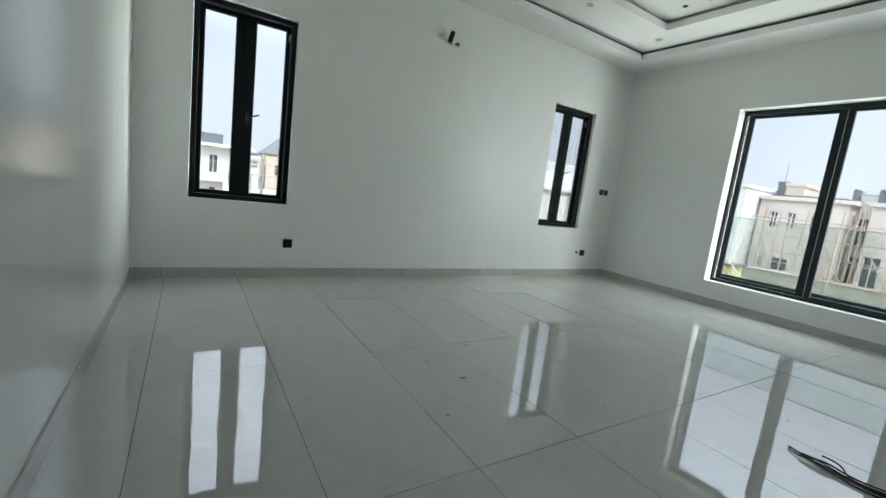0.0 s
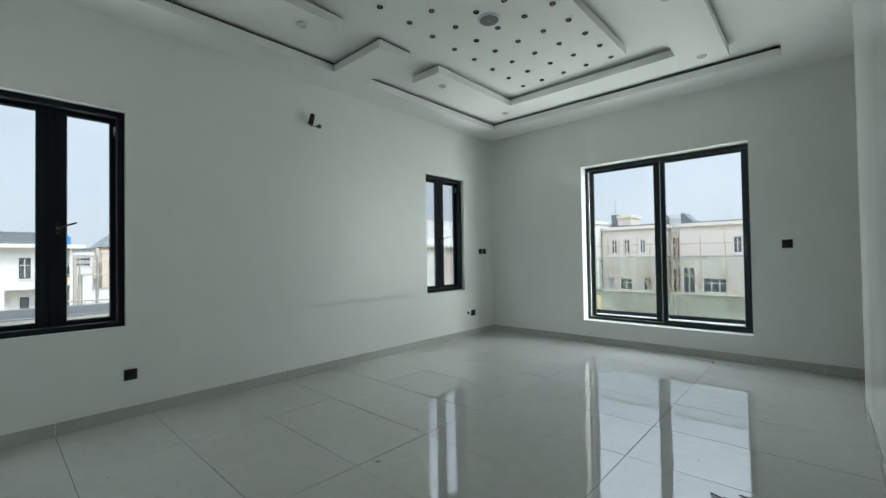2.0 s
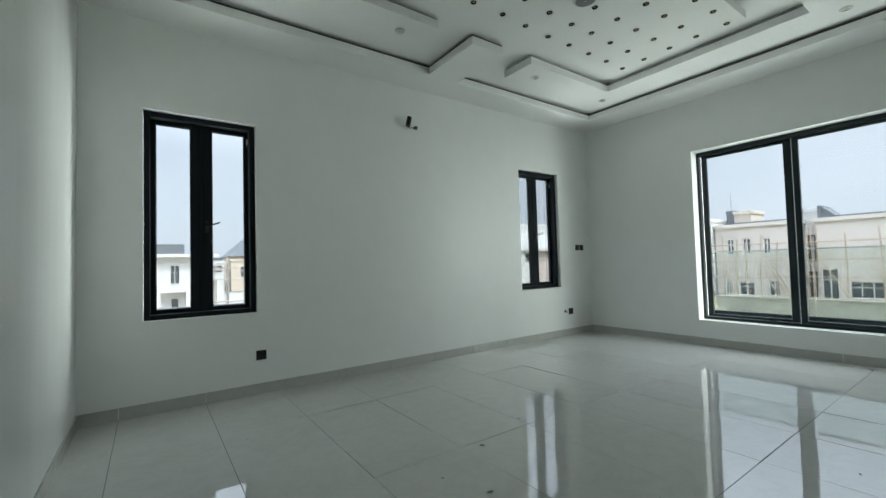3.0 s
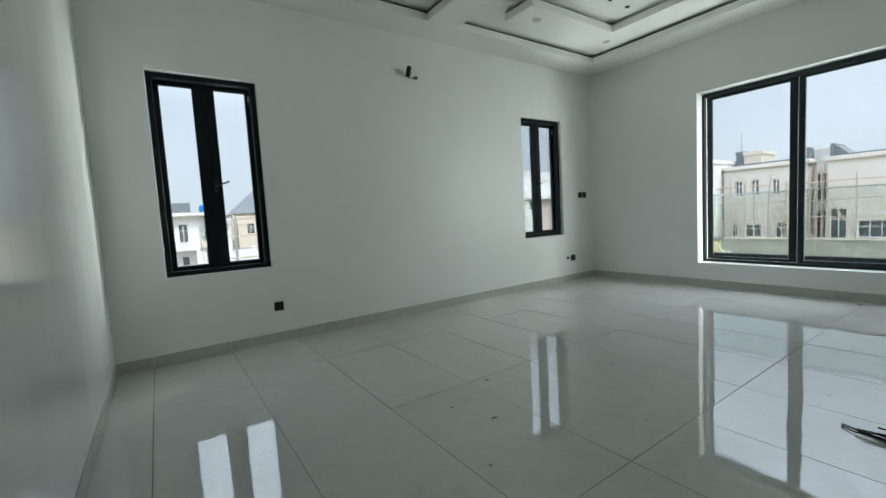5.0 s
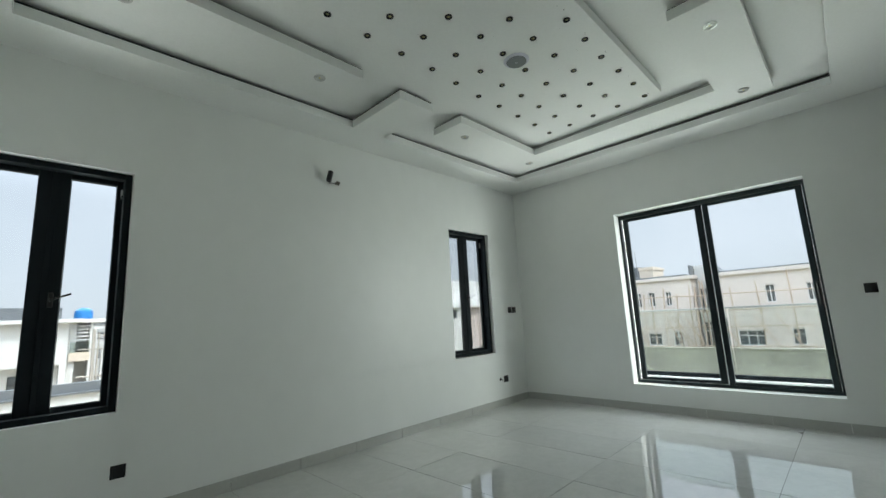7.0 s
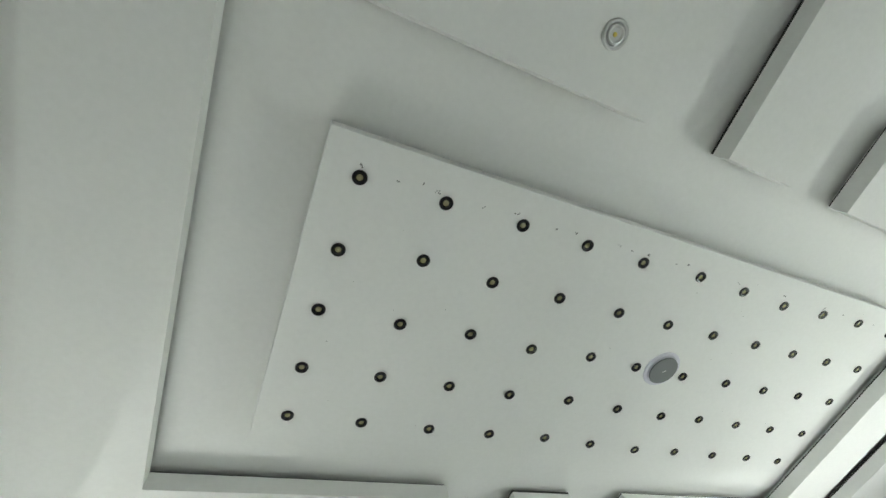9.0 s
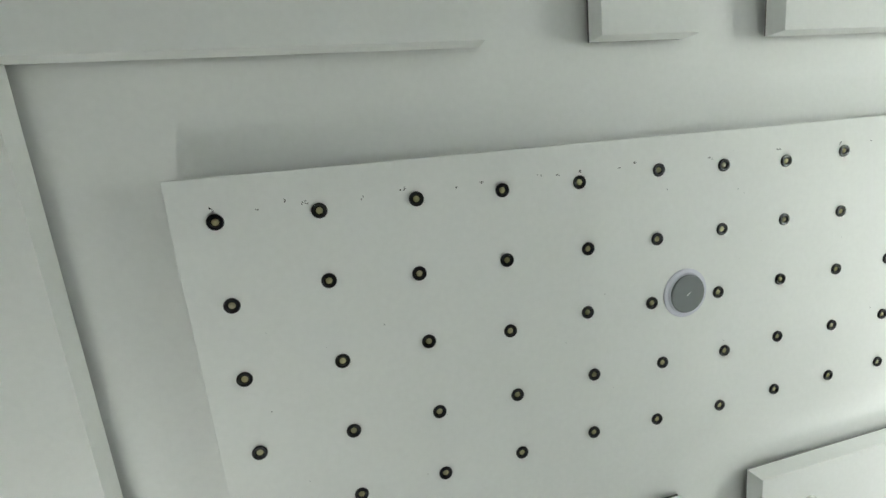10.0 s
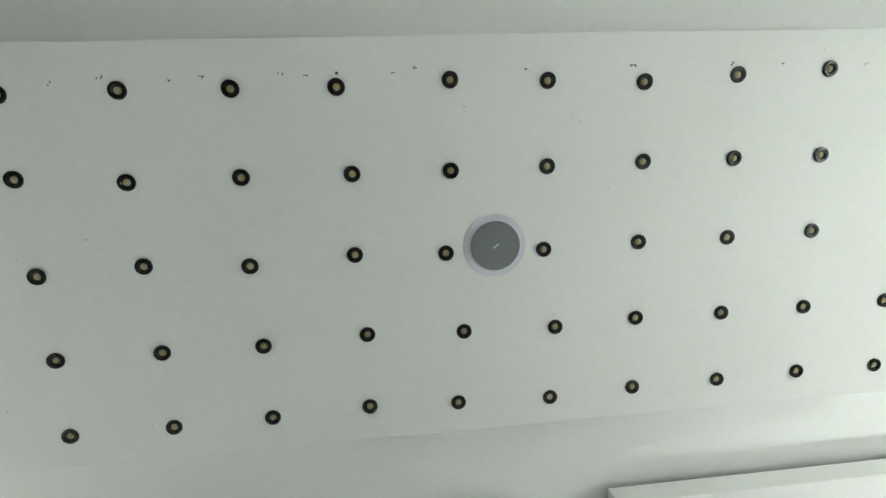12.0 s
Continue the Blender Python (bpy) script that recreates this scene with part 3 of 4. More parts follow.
holder = root("lamp_holder", (2.905, 0, 2.80), "black lamp holder hanging on bare wires from the wall", "lamp holder")
tilt = pose(-0.035, -0.075, 0.015, 0, 14, 0)
part("socket_body", lathe(bmesh.new(), [(0.0, -0.058), (0.024, -0.058), (0.028, -0.050), (0.028, 0.050), (0.024, 0.058), (0.0, 0.058)], 20, tilt), PLASTIC, holder, "black plastic tube", smooth=True)
part("wire", tube(bmesh.new(), [(0.0, 0.0, -0.03), (-0.004, -0.03, -0.045), (-0.03, -0.07, -0.05), (-0.047, -0.075, -0.036)], 0.004), CABLE, holder, smooth=True)
part("wire", tube(bmesh.new(), [(0.0, 0.0, -0.03), (0.006, -0.035, -0.04), (0.028, -0.07, -0.048)], 0.004), CABLE, holder, smooth=True)
part("terminal", lathe(bmesh.new(), [(0, -0.014), (0.011, -0.014), (0.014, -0.008), (0.014, 0.008), (0.009, 0.014), (0, 0.014)], 14, pose(0.038, -0.075, -0.05, 20, 75, 0)), BRASS, holder, "dull metal terminal block", smooth=True)
part("cap", lathe(bmesh.new(), [(0, -0.016), (0.021, -0.016), (0.021, 0.014), (0.012, 0.018), (0, 0.018)], 14, pose(0.058, -0.078, -0.045, 10, 20, 0)), BRASS, holder, smooth=True)

# ---- on the floor ----
coil = root("cable_bundle", (3.3, -4.1, 0.0), "loose bundle of black electric cables on the floor", "cable")
ends = [(3.045, -3.735), (2.985, -3.800), (2.995, -3.790), (3.035, -3.790), (3.105, -3.852), (2.975, -3.815)]
for k, (x, y) in enumerate(ends):
    o = k * 0.009
    h = 0.006 + 0.006 * (k % 3)
    pts = [(x, y, h), (x + (2.985 - x) * 0.45 + o * 0.3, y - 0.075, h + o * 0.3), (2.955 + o, -3.975 - o * 0.5, h), (2.965 + o, -4.11, h + o * 0.2), (3.05 + o, -4.245 - o * 0.5, h + 0.006), (3.16 + o * 0.4, -4.285 + o * 0.6, h + 0.014),
           (3.25, -4.235 - o * 0.8, h + 0.026 + o * 0.3), (3.32 - o, -4.31, h + 0.016), (3.22, -4.385 + o * 0.5, h + 0.01), (3.07, -4.37 + o * 0.6, h + 0.012), (2.97 + o * 0.5, -4.29, h + 0.008), (3.02 + o, -4.19 - o * 0.6, h + 0.022), (3.15, -4.23 - o, h + 0.03)]
    ob = part("cable", tube(bmesh.new(), pts, 0.0042, 7, 6), CABLE, coil, smooth=True)
    ob.matrix_parent_inverse = coil.matrix_world.inverted()
part("cable", tube(bmesh.new(), [(3.045, -3.735, 0.006), (3.02, -3.745, 0.006), (3.0, -3.775, 0.007), (2.985, -3.80, 0.007)], 0.0035), CABLE, coil, smooth=True).matrix_parent_inverse = coil.matrix_world.inverted()


def crumb(x, y, s, seed):
    rnd = random.Random(seed)
    bm = bmesh.new()
    bmesh.ops.create_icosphere(bm, subdivisions=1, radius=1)
    for v in bm.verts:
        v.co = Vector((v.co.x * s * rnd.uniform(0.7, 1.3), v.co.y * s * 0.45 * rnd.uniform(0.7, 1.3), (v.co.z + 0.9) * s * 0.16))
    bmesh.ops.transform(bm, verts=bm.verts, matrix=Matrix.Rotation(rnd.uniform(0, 6.2), 4, "Z"))
    ob = part("mortar_crumb", bm, MORTAR)
    ob.matrix_world = pose(x, y, 0.0003)
    return tagged(ob, "small grey crumb of dried mortar on the tiles", "debris", "crumbs on the floor")


for k, (x, y, s) in enumerate(((1.795, -2.551, 0.022), (1.488, -2.87, 0.016), (2.112, -2.118, 0.020), (2.611, -1.955, 0.018), (1.691, -2.293, 0.012), (2.395, -3.094, 0.009), (3.407, -3.61, 0.009),
                               (2.05, -1.30, 0.010), (3.05, -1.62, 0.010), (0.95, -1.05, 0.010))):
    crumb(x, y, s, k)

# ---- outside: balcony ----
balcony = part("balcony", blocks(((XE + THE, -6.2, 0.10), (7.86, 1.2, 0.215)), ((7.58, -6.2, 0.215), (7.86, 1.2, 0.245))), STUCCO_W)
tagged(balcony, "white rendered balcony slab outside the sliding window", "balcony", "", "structure")
rail = root("glass_balustrade", (7.7, -2.5, 0.245), "green-tinted glass balustrade with a slim top rail", "balustrade")


def rsub(nm, bm, mat, label=""):
    o = part(nm, bm, mat, rail, label)
    o.matrix_parent_inverse = rail.matrix_world.inverted()
    return o


y = -6.1
while y < 1.1:
    rsub("glass_panel", blocks(((7.694, y + 0.01, 0.30), (7.706, y + 1.19, 1.210)), bevel=0.002), BALGLASS, "green-tinted glass panel").visible_shadow = False
    y += 1.2
rsub("top_rail", blocks(((7.688, -6.15, 1.210), (7.712, 1.15, 1.230)), bevel=0.004), RAILM, "slim metal top rail")
rsub("bottom_channel", blocks(((7.675, -6.15, 0.245), (7.725, 1.15, 0.305)), bevel=0.004), ALU, "dark bottom channel")
for k in range(7):
    rsub("spigot", blocks(((7.655, -6.1 + 1.165 * k + 0.255, 0.245), (7.685, -6.1 + 1.165 * k + 0.30, 0.43)), bevel=0.004), ALU, "short black glass clamp")


# ---- outside: ground and buildings ----
G0 = -3.6
bm = bmesh.new()
bmesh.ops.create_grid(bm, x_segments=40, y_segments=40, size=900)
ground = part("ground", bm, SAND)
ground.matrix_world = pose(0, 0, G0)
tagged(ground, "sandy building ground reaching the horizon", "ground", "", "structure")
lawn = tagged(part("lawn", blocks(((12.0, -45, G0 + 0.004), (33.6, 28, G0 + 0.05)), bevel=0.0), GRASS), "rough green and yellow grass", "grass", "", "structure")
road = tagged(part("road", blocks(((-60, 24.5, G0 + 0.004), (19, 31, G0 + 0.06))), ROADM), "grey asphalt street", "road", "", "structure")


def house(name, lo, hi, mat, label, roof="flat", openings=(), face="x", parapet=0.5, roofmat=None, over=0.35, base=None):
    """A building as a shell with a roof and window units on the face that looks at the room. openings: (along0, along1, z0, z1)."""
    base = G0 - 0.2 if base is None else base
    ob = root(name, ((lo[0] + hi[0]) / 2, (lo[1] + hi[1]) / 2, base), label, "building")

    def sub(nm, bm, m, lab="", parent=ob):
        o = part(nm, bm, m, parent, lab)
        if parent is ob:
            o.matrix_parent_inverse = ob.matrix_world.inverted()
        return o

    if face == "x":
        us = sorted({lo[1], hi[1], *(q for o in openings for q in o[:2])})
        place = lambda u, v, w: (lo[0] + w, u, v)
    else:
        us = sorted({lo[0], hi[0], *(q for o in openings for q in o[:2])})
        place = lambda u, v, w: (u, lo[1] + w, v)
    vs = sorted({base, hi[2], *(q for o in openings for q in o[2:4])})
    sub("wall", slab(us, vs, out_of(*openings), 0.0, 0.25, place), mat)
    if face == "x":
        sub("wall", blocks(((lo[0] + 0.25, lo[1], base), (hi[0], hi[1], hi[2]))), mat)
    else:
        sub("wall", blocks(((lo[0], lo[1] + 0.25, base), (hi[0], hi[1], hi[2]))), mat)
    for a, b, c, d in openings:
        wi = sub("window", ring_frame(a, b, c, d, 0.05, 0.05, 0.05, 0.05, 0.10, 0.16, place, 0.0), TRIMW if mat is STUCCO_C else ALU)
        g = part("pane", span(place, a + 0.02, b - 0.02, c + 0.02, d - 0.02, 0.17, 0.24), DARKWIN, wi, "dark window glass")
        g.matrix_parent_inverse = Matrix()
        n = max(1, round((b - a) / 0.8))
        for k in range(1, n + 1):
            x = a + (b - a) * k / (n + 1)
            part("mullion", span(place, x - 0.025, x + 0.025, c + 0.05, d - 0.05, 0.11, 0.165), TRIMW, wi)
        part("mullion", span(place, a + 0.05, b - 0.05, c + (d - c) * 0.62, c + (d - c) * 0.62 + 0.05, 0.112, 0.163), TRIMW, wi)
        if mat is not STUCCO_C:
            part("sill", span(place, a - 0.1, b + 0.1, c - 0.09, c, -0.08, 0.1), mat, wi)
    rm = roofmat or ROOF
    if roof == "flat":
        sub("roof", blocks(((lo[0] - over, lo[1] - over, hi[2]), (hi[0] + over, hi[1] + over, hi[2] + 0.28))), mat)
        if parapet:
            p = sub("parapet", blocks(((lo[0] + 0.5, lo[1] + 0.5, hi[2] + 0.28), (hi[0] - 0.5, hi[1] - 0.5, hi[2] + 0.28 + parapet))), rm, "grey sheeted roof upstand")
    else:
        bm = bmesh.new()
        o, z, t = 0.5, hi[2], hi[2] + parapet
        a = [bm.verts.new(q) for q in ((lo[0] - o, lo[1] - o, z), (hi[0] + o, lo[1] - o, z), (hi[0] + o, hi[1] + o, z), (lo[0] - o, hi[1] + o, z))]
        cx, cy = (lo[0] + hi[0]) / 2, (lo[1] + hi[1]) / 2
        k = min(hi[0] - lo[0], hi[1] - lo[1]) / 2
        rx, ry = max(0, (hi[0] - lo[0]) / 2 - k), max(0, (hi[1] - lo[1]) / 2 - k)
        b = [bm.verts.new((cx - rx - 0.1, cy - ry - 0.1, t)), bm.verts.new((cx + rx + 0.1, cy + ry + 0.1, t))]
        if rx > ry:
            quads = ((a[0], a[1], b[1], b[0]), (a[2], a[3], b[0], b[1]), (a[1], a[2], b[1]), (a[3], a[0], b[0]))
        else:
            quads = ((a[1], a[2], b[1], b[0]), (a[3], a[0], b[0], b[1]), (a[0], a[1], b[0]), (a[2], a[3], b[1]))
        for q in quads:
            bm.faces.new(q)
        bm.faces.new(a[::-1])
        sub("roof", bm, rm, "dark hipped roof")
    return ob


cream = house("apartment_block", (40, 5.75, G0), (52, 11.2, 3.47), STUCCO_C, "unfinished cream two-storey house behind timber scaffolding",
              openings=[(9.86, 10.36, 1.3, 2.55), (8.70, 9.24, 1.3, 2.55), (7.38, 7.84, 1.3, 2.5), (6.9, 7.62, -2.05, -0.85), (8.55, 9.65, -2.05, -1.0), (10.2, 10.6, -2.05, -1.0)], parapet=0.16, over=0.22)
cream2 = house("apartment_block", (40, -22, G0), (53, 4.62, 3.45), STUCCO_C, "long unfinished cream two-storey house behind timber scaffolding",
               openings=[(0.30, 0.88, 1.2, 2.5), (1.28, 3.0, -2.0, -0.84), (-2.05, -1.5, 1.2, 2.46), (-0.98, -0.24, -1.9, -0.76), (3.55, 4.45, -2.1, 0.05), (-4.6, -3.2, -2.0, -0.84), (-6.2, -5.5, 1.05, 2.4), (-9.5, -8.2, -2.13, -0.98), (-9.0, -8.4, 1.05, 2.4), (-13.5, -12.6, 1.05, 2.4)], parapet=0.14, over=0.2)
tower = house("stair_tower", (41.6, 4.62, G0), (45, 5.75, 4.35), STUCCO_W, "white open stair tower between the cream houses", openings=[(4.8, 5.6, -2.2, -0.2), (4.8, 5.6, 0.6, 2.6)], parapet=0, over=0.05)
part("roof_fin", blocks(((40.6, 4.40, 3.3), (43.5, 4.62, 4.68))), ROOF, tower, "grey sheeted fin").matrix_parent_inverse = tower.matrix_world.inverted()
part("roof_fin", blocks(((40.6, 5.78, 3.3), (43.5, 5.95, 4.62))), ROOF, tower, "grey sheeted fin").matrix_parent_inverse = tower.matrix_world.inverted()
bm = bmesh.new()
near, far = ([bm.verts.new((x, y, z)) for y, z in ((4.40, 3.72), (3.5, 3.72), (4.40, 4.62))] for x in (40.7, 43.4))
for f in (near, far[::-1], (near[0], near[1], far[1], far[0]), (near[1], near[2], far[2], far[1]), (near[2], near[0], far[0], far[2])):
    bm.faces.new(f)
part("roof_slope", bm, ROOF, tower, "grey sheeted slope beside the fin").matrix_parent_inverse = tower.matrix_world.inverted()
house("white_house", (37.5, 11.3, G0), (46, 21, 4.1), STUCCO_W, "white rendered two-storey house with a flat roof", openings=[(12.2, 12.9, 0.9, 2.3), (14.5, 15.6, 0.9, 2.3)], parapet=0.0, over=0.1)
house("rooftop_block", (42, 9.2, 3.75), (45, 10.42, 4.72), STUCCO_B, "tan water-tank room on the cream roof", base=3.75, parapet=0.0, over=0.08)
house("rooftop_block", (42.4, 10.52, 3.75), (46, 11.15, 4.85), ROOF, "grey sheeted room on the cream roof", base=3.75, parapet=0.0, over=0.04)
villa = house("white_villa", (-14, 41, G0), (3.6, 53, 2.45), STUCCO_W, "white rendered two-storey house with a grey parapet roof", face="y", base=-0.78,
              openings=[(2.01, 2.65, 0.08, 1.67), (-1.2, -0.47, 0.34, 1.95), (-5.2, -4.2, 0.3, 1.95), (-9.5, -8.5, 0.3, 1.95)], parapet=0.95, over=0.75)
for lo, hi in (((-14, 41.9, G0 - 0.2), (3.6, 53, -0.78)), ((3.2, 41.0, G0 - 0.2), (3.6, 41.9, -0.78)), ((0.95, 41.0, G0 - 0.2), (1.25, 41.3, -0.78))):
    part("ground_floor_wall", blocks((lo, hi)), STUCCO_W, villa).matrix_parent_inverse = villa.matrix_world.inverted()
for x in (2.1, 0.45, -4.6):
    w = part("window", blocks(((x, 41.84, -2.65), (x + 0.5, 41.9, -1.4))), ALU, villa)
    w.matrix_parent_inverse = villa.matrix_world.inverted()
    part("pane", blocks(((x + 0.05, 41.82, -2.6), (x + 0.45, 41.838, -2.05)), ((x + 0.05, 41.82, -2.0), (x + 0.45, 41.838, -1.45))), DARKWIN, w)
porch = root("balcony_wing", (4.5, 42.5, G0), "white balcony wing with slatted screen and brown base", "building")
for nm, bm, mt in (("roof_slab", blocks(((3.9, 41.2, 2.45), (5.9, 46, 2.73))), STUCCO_W), ("pier", blocks(((3.65, 41.6, G0), (4.1, 46, 2.45))), STUCCO_W), ("pier", blocks(((4.95, 41.6, G0), (5.1, 46, 2.45))), STUCCO_W),
                   ("back_wall", blocks(((4.1, 43.5, G0), (4.95, 46, 2.45))), STUCCO_W), ("balcony_band", blocks(((3.7, 41.3, -0.62), (5.0, 43.5, 0.05))), STUCCO_B), ("glass_guard", blocks(((3.75, 41.35, 0.05), (4.95, 41.4, 0.9))), BALGLASS)):
    part(nm, bm, mt, porch).matrix_parent_inverse = porch.matrix_world.inverted()
for k in range(6):
    part("slat", blocks(((4.12, 41.65, 1.0 + 0.28 * k), (4.94, 41.75, 1.10 + 0.28 * k))), TRIMW, porch).matrix_parent_inverse = porch.matrix_world.inverted()
tank = part("water_tank", lathe(bmesh.new(), [(0, 0), (0.62, 0), (0.64, 0.1), (0.62, 0.3), (0.64, 0.5), (0.6, 0.75), (0.35, 0.95), (0.2, 1.0), (0, 1.0)], 24), BLUE, smooth=True)
tank.matrix_world = pose(4.6, 43.6, 2.73)
tagged(tank, "blue plastic water tank on the balcony roof", "water tank")
ac = root("air_conditioner", (-0.5, 40.9, -0.75), "white air conditioner outdoor unit on the white house", "air conditioner")
part("casing", box(bmesh.new(), (-0.42, -0.3, 0), (0.42, 0.08, 0.6), 0.03), TRIMW, ac)
part("fan_grille", lathe(bmesh.new(), [(0.24, 0), (0.24, 0.02), (0.2, 0.03), (0, 0.03)], 20, pose(-0.1, -0.3, 0.3, 90)), GRILLE, ac)
house("hip_roof_house", (9.9, 60, G0), (20, 68, 3.05), STUCCO_B, "tan house with a dark hipped roof", roof="hip", face="y", openings=[(11.6, 12.2, 0.4, 1.9), (11.6, 12.4, -2.4, -1.0), (13.5, 14.5, 0.4, 1.9)], parapet=4.4)
house("grey_house", (7.2, 74, G0), (11.2, 84, 2.6), CONCRETE, "half-built grey concrete house down the street", face="y", openings=[(7.7, 8.7, 0.2, 1.6), (9.2, 10.6, 0.2, 1.6), (7.7, 8.7, -2.6, -1.2)], parapet=0.4)
house("white_block", (24, 27, G0), (46, 40, 4.95), STUCCO_W, "tall white block near the corner of the site", face="y", openings=[(26, 27, 3.2, 4.3), (41, 42, 3.2, 4.3)], parapet=0.0, over=0.05)
annex = root("gate_wing", (34, 25.6, G0), "low pale wing with ribbed pinkish panels and a white cap", "building")
for nm, bm, mt in (("wall", blocks(((26, 25.2, G0), (33.1, 26.9, 2.25))), STUCCO_W), ("cap", blocks(((25.9, 24.9, 2.25), (41, 26.9, 2.5))), STUCCO_W), ("backing", blocks(((33.1, 25.5, G0), (41, 26.9, 2.25))), RIB),
                   ("window", blocks(((31.5, 25.14, 1.2), (31.95, 25.2, 2.0))), ALU)):
    part(nm, bm, mt, annex).matrix_parent_inverse = annex.matrix_world.inverted()
for k in range(26):
    part("rib", blocks(((33.15 + 0.3 * k, 25.42, G0), (33.33 + 0.3 * k, 25.5, 2.25))), RIB, annex).matrix_parent_inverse = annex.matrix_world.inverted()

house("tan_house", (8.55, 52, G0), (12.5, 54, 2.2), STUCCO_B, "small tan house before the hip-roofed one", face="y", openings=[(9.6, 10.4, 0.3, 1.5)], parapet=0.0, over=0.1)
house("white_house", (5.95, 50, G0), (7.5, 55, 1.95), STUCCO_W, "narrow white house with slit openings down the street", face="y", openings=[(6.3, 7.3, 0.95, 1.2), (6.3, 7.3, 1.45, 1.7), (6.4, 7.0, -0.9, 0.1)], parapet=0.0, over=0.12)
tagged(part("block_stack", blocks(((6.15, 45, G0), (6.8, 45.8, 0.2)), ((6.0, 44.9, 0.2), (6.6, 45.7, 0.57)), bevel=0.02), STUCCO_W), "pale stack of building blocks across the street", "blocks")
gantry = root("timber_gantry", (4.26, 32, G0), "pale timber posts with long rails by the street", "scaffolding")
for nm, pts, r in (("post", [(0, 0, 0), (0.02, 0, 2.6), (0, 0, 5.34)], 0.10), ("post", [(0.26, 0.05, 0), (0.24, 0.05, 2.6), (0.27, 0.05, 5.1)], 0.05), ("post", [(6.2, 0, 0), (6.22, 0, 2.5), (6.2, 0, 4.6)], 0.08),
                   ("rail", [(-0.7, 0.12, 4.06), (2.5, 0.12, 4.02), (6.6, 0.12, 4.1)], 0.045), ("rail", [(-0.7, 0.12, 2.34), (2.5, 0.12, 2.30), (6.6, 0.12, 2.26)], 0.075), ("rail", [(-0.7, 0.12, 1.3), (2.5, 0.12, 1.26), (6.6, 0.12, 1.2)], 0.05)):
    part(nm, tube(bmesh.new(), pts, r, 6, 2), TIMBER, gantry)
tagged(part("timber_post", tube(bmesh.new(), [(7.64, 48.5, G0), (7.66, 48.5, 0), (7.64, 48.5, 2.6)], 0.13, 6, 2), TIMBER), "tall pale timber post on the street corner", "pole")
rnd = random.Random(11)
bm = bmesh.new()
for _ in range(150):
    r = rnd.uniform(2.0, 4.5)
    m = pose(rnd.uniform(5, 110), 300 + rnd.uniform(-15, 15), G0 + rnd.uniform(1, 6.5), rnd.uniform(0, 360), rnd.uniform(0, 360)) @ Matrix.Diagonal((r, r * rnd.uniform(0.6, 1), r * rnd.uniform(0.5, 0.9), 1))
    bmesh.ops.create_icosphere(bm, subdivisions=1, radius=1, matrix=m)
trees = part("far_trees", bm, GRASS)
tagged(trees, "hazy line of far trees on the horizon", "trees", "", "stuff")

# garden walls
gw = tagged(part("garden_wall", blocks(((34, -45, G0), (34.25, 24, -1.76)), ((33.95, -45, -1.76), (34.3, 24, -1.66))), BLOCKWORK), "long grey blockwork wall before the cream houses", "wall")
garden = root("garden_wall", (-9, 20, G0), "white garden wall with a grey sheet coping along the street", "wall")
part("wall_body", blocks(((-21, -0.12, 0), (20.5, 0.12, 2.55))), STUCCO_W, garden)
part("coping", blocks(((-21, -0.3, 2.55), (20.5, 0.3, 2.62)), ((-21, -0.06, 2.62), (20.5, 0.3, 2.98))), ROOF, garden, "grey sheet coping")
for x0, x1, y0, z in ((5.2, 30, 34, -1.75), (6.2, 30, 47, -1.3), (7.0, 10.0, 55, -0.6)):
    w = root("garden_wall", ((x0 + x1) / 2, y0, G0), "low white wall across the street", "wall")
    h = (x1 - x0) / 2
    part("wall_body", blocks(((-h, -0.1, 0), (h, 0.1, z - G0))), STUCCO_W, w)
    part("coping", blocks(((-h, -0.17, z - G0), (h, 0.17, z - G0 + 0.08))), CONCRETE, w)
    for k in range(int(2 * h / 3) + 1):
        part("pier", blocks(((-h + 3 * k - 0.17, -0.2, 0), (-h + 3 * k + 0.17, 0.2, z - G0 + 0.25))), STUCCO_W, w)


def pole(x, y, top, label):
    ob = root("street_pole", (x, y, G0), label, "pole")
    part("shaft", lathe(bmesh.new(), [(0.13, 0), (0.12, 0.5), (0.07, top - G0), (0, top - G0)], 10), CONCRETE, ob, smooth=True)
    part("crossarm", box(bmesh.new(), (-0.7, -0.05, top - G0 - 0.5), (0.7, 0.05, top - G0 - 0.38)), SCAFF, ob)


pole(5.55, 33, 1.75, "grey concrete street pole with a crossarm")


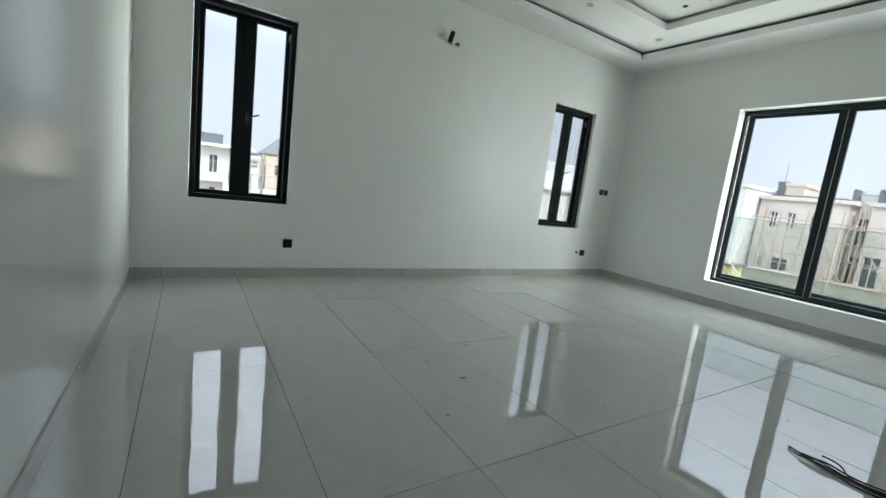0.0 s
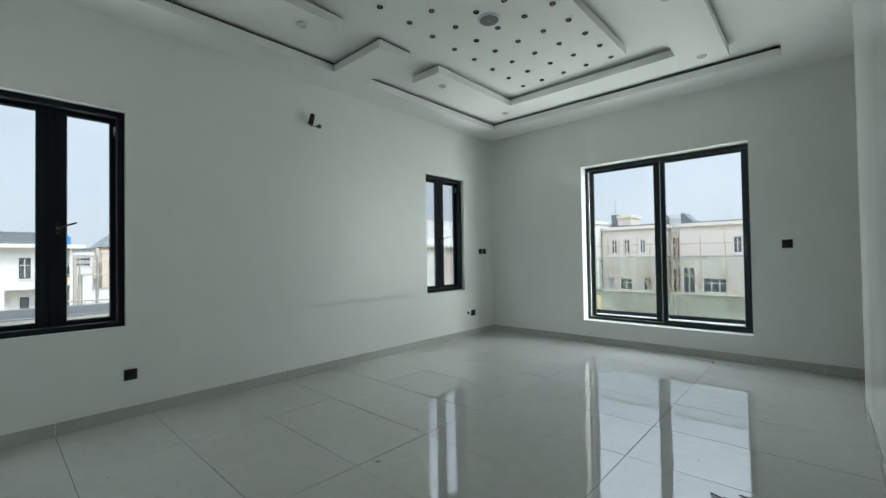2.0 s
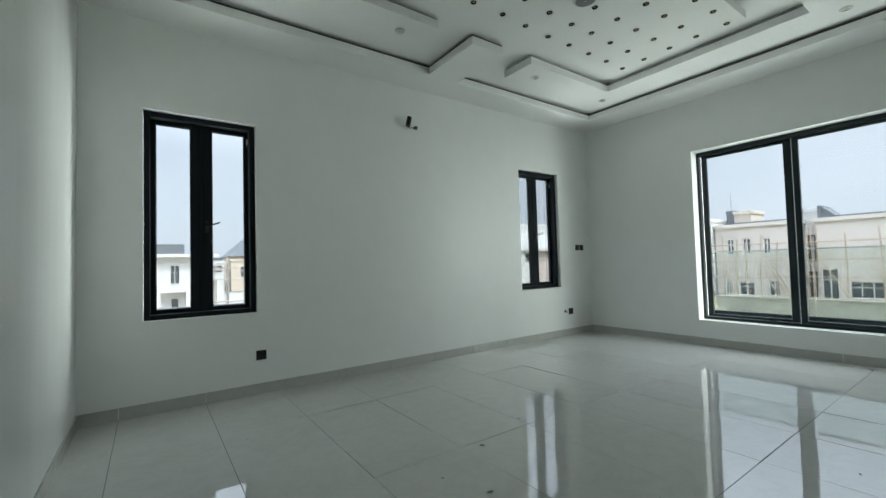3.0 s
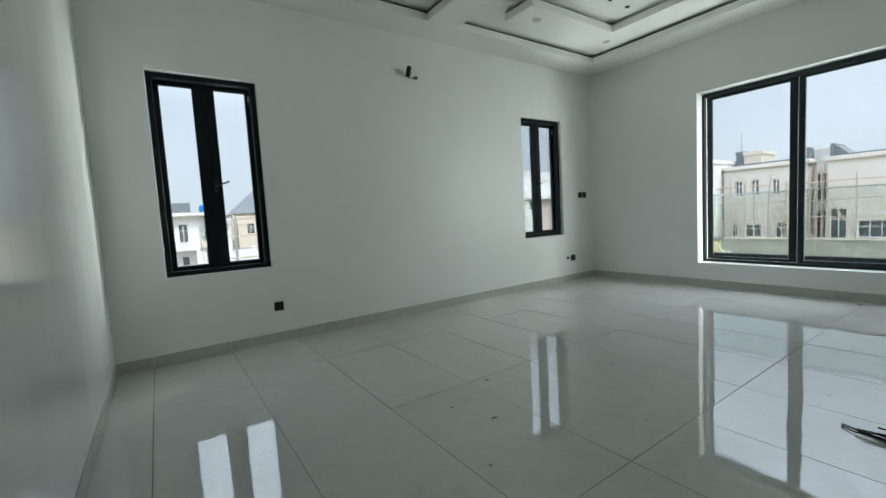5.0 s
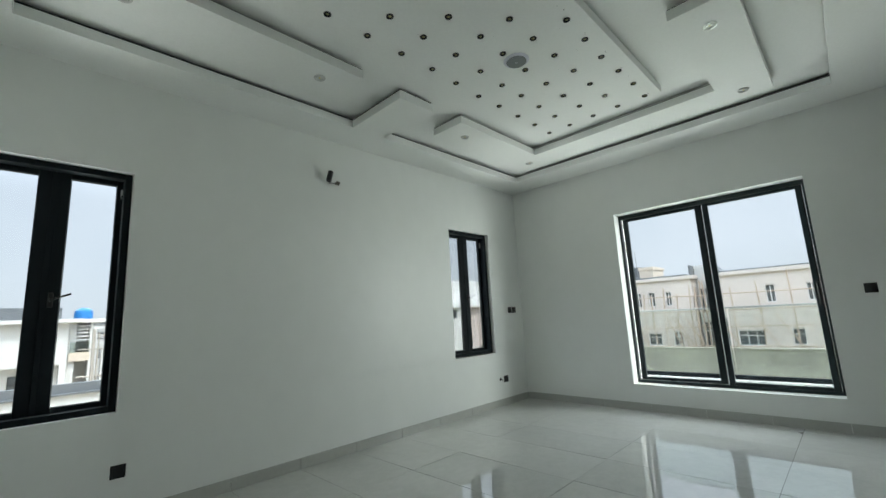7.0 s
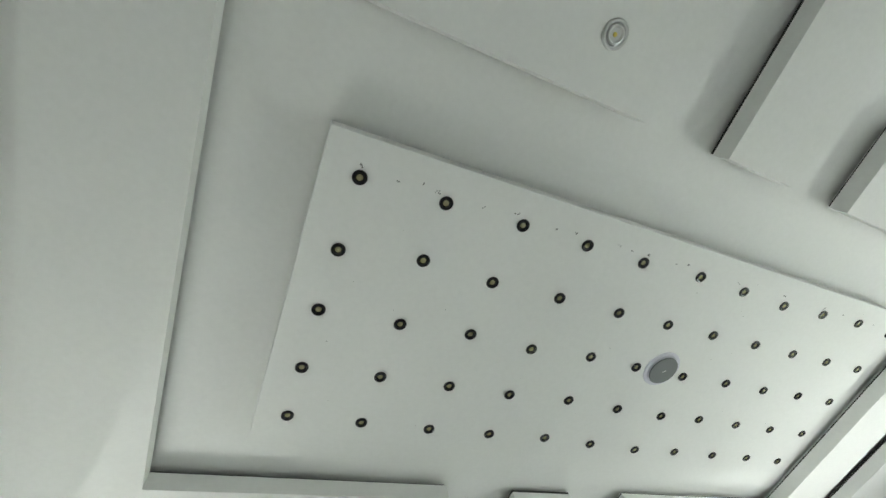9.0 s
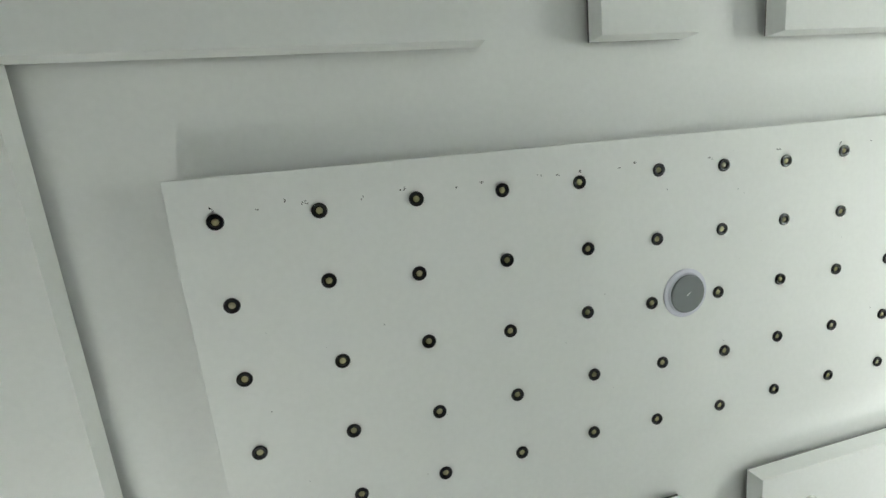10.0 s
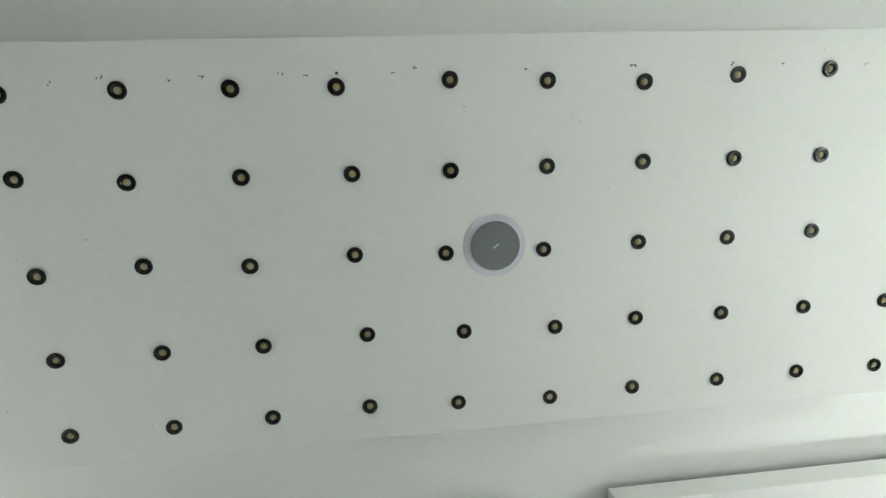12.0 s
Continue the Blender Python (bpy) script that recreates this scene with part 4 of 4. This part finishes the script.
def scaffold(y0, y1, step, seed):
    """Timber poles and ledgers tied before a facade."""
    rnd = random.Random(seed)
    ob = root("scaffolding", (39, (y0 + y1) / 2, G0), "rough timber scaffolding before the cream house", "scaffolding", "timber scaffolds")
    n = int((y1 - y0) / step)
    for k in range(n + 1):
        y = y0 + k * step + rnd.uniform(-0.15, 0.15)
        part("upright", tube(bmesh.new(), [(39.2, y, G0), (39.2 + rnd.uniform(-0.1, 0.1), y + rnd.uniform(-0.1, 0.1), 0), (39.2, y + rnd.uniform(-0.1, 0.1), rnd.uniform(2.2, 3.6))], 0.045, 6, 2), SCAFF, ob).matrix_parent_inverse = ob.matrix_world.inverted()
    for z in (-2.0, -0.5, 0.75, 2.0):
        part("ledger", tube(bmesh.new(), [(39.1, y0 - 0.3, z), (39.1, (y0 + y1) / 2, z + rnd.uniform(-0.06, 0.06)), (39.1, y1 + 0.3, z + rnd.uniform(-0.08, 0.08))], 0.045, 6, 2), SCAFF, ob).matrix_parent_inverse = ob.matrix_world.inverted()
    for _ in range(3):
        y = rnd.uniform(y0, y1)
        part("brace", tube(bmesh.new(), [(39.0, y, -2.8), (39.0, y + rnd.uniform(0.8, 1.8), 0.4)], 0.045, 6, 2), SCAFF, ob).matrix_parent_inverse = ob.matrix_world.inverted()


hut = root("site_hut", (31, 9.0, G0), "small pale yellow board hut on the building site", "hut")
part("hut_wall", blocks(((-0.9, -0.8, 0), (0.9, 0.8, 2.1)), bevel=0.02), HUT, hut)
part("hut_roof", blocks(((-1.05, -0.95, 2.1), (1.05, 0.95, 2.2))), ROOF, hut)
for k, (a, b) in enumerate((((29.6, 8.3, -1.0), (29.4, 5.6, -3.55)), ((29.5, 7.0, -2.0), (29.3, 4.9, -3.5)), ((29.8, 7.6, 0.3), (29.5, 8.0, -3.5)), ((30.0, 9.9, -0.2), (29.6, 8.6, -1.5)))):
    pr = part("timber_prop", tube(bmesh.new(), [a, [(p + q) / 2 for p, q in zip(a, b)], b], 0.035, 6, 2), PROP)
    tagged(pr, "pale leaning timber prop on the building site", "pole", "leaning props")
mast = part("roof_antenna", tube(bmesh.new(), [(42.8, 10.9, 5.12), (42.8, 10.9, 5.9), (42.8, 10.92, 6.75)], 0.03, 6, 2), RAILM)
tagged(mast, "thin metal mast on the roof of the cream house", "antenna")
scaffold(5.9, 11.0, 0.9, 1)
scaffold(4.4, 5.8, 0.28, 2)
scaffold(-9.0, 4.2, 1.7, 3)

# ---- floor tiles, piece by piece ----
shared = {}


def tile(x0, x1, y0, y1):
    w, d = round(x1 - x0 - 0.0030, 4), round(y1 - y0 - 0.0030, 4)
    if (w, d) not in shared:
        shared[w, d] = finish("tile", box(bmesh.new(), (-w / 2, -d / 2, -0.010), (w / 2, d / 2, 0), 0.0009), TILE)
    ob = new("tile", shared[w, d])
    ob.parent = floor
    ob.matrix_world = pose((x0 + x1) / 2, (y0 + y1) / 2, random.uniform(-0.0003, 0.0), random.uniform(-0.16, 0.16), random.uniform(-0.2, 0.2))


xs = [XW + 0.001] + TX + [XE - 0.001]
ys = [YN - 0.001] + [y for y in TY if y > YH] + [YH + 0.001]
for a, b in zip(xs, xs[1:]):
    for d, c in zip(ys, ys[1:]):
        tile(a, b, c, d)
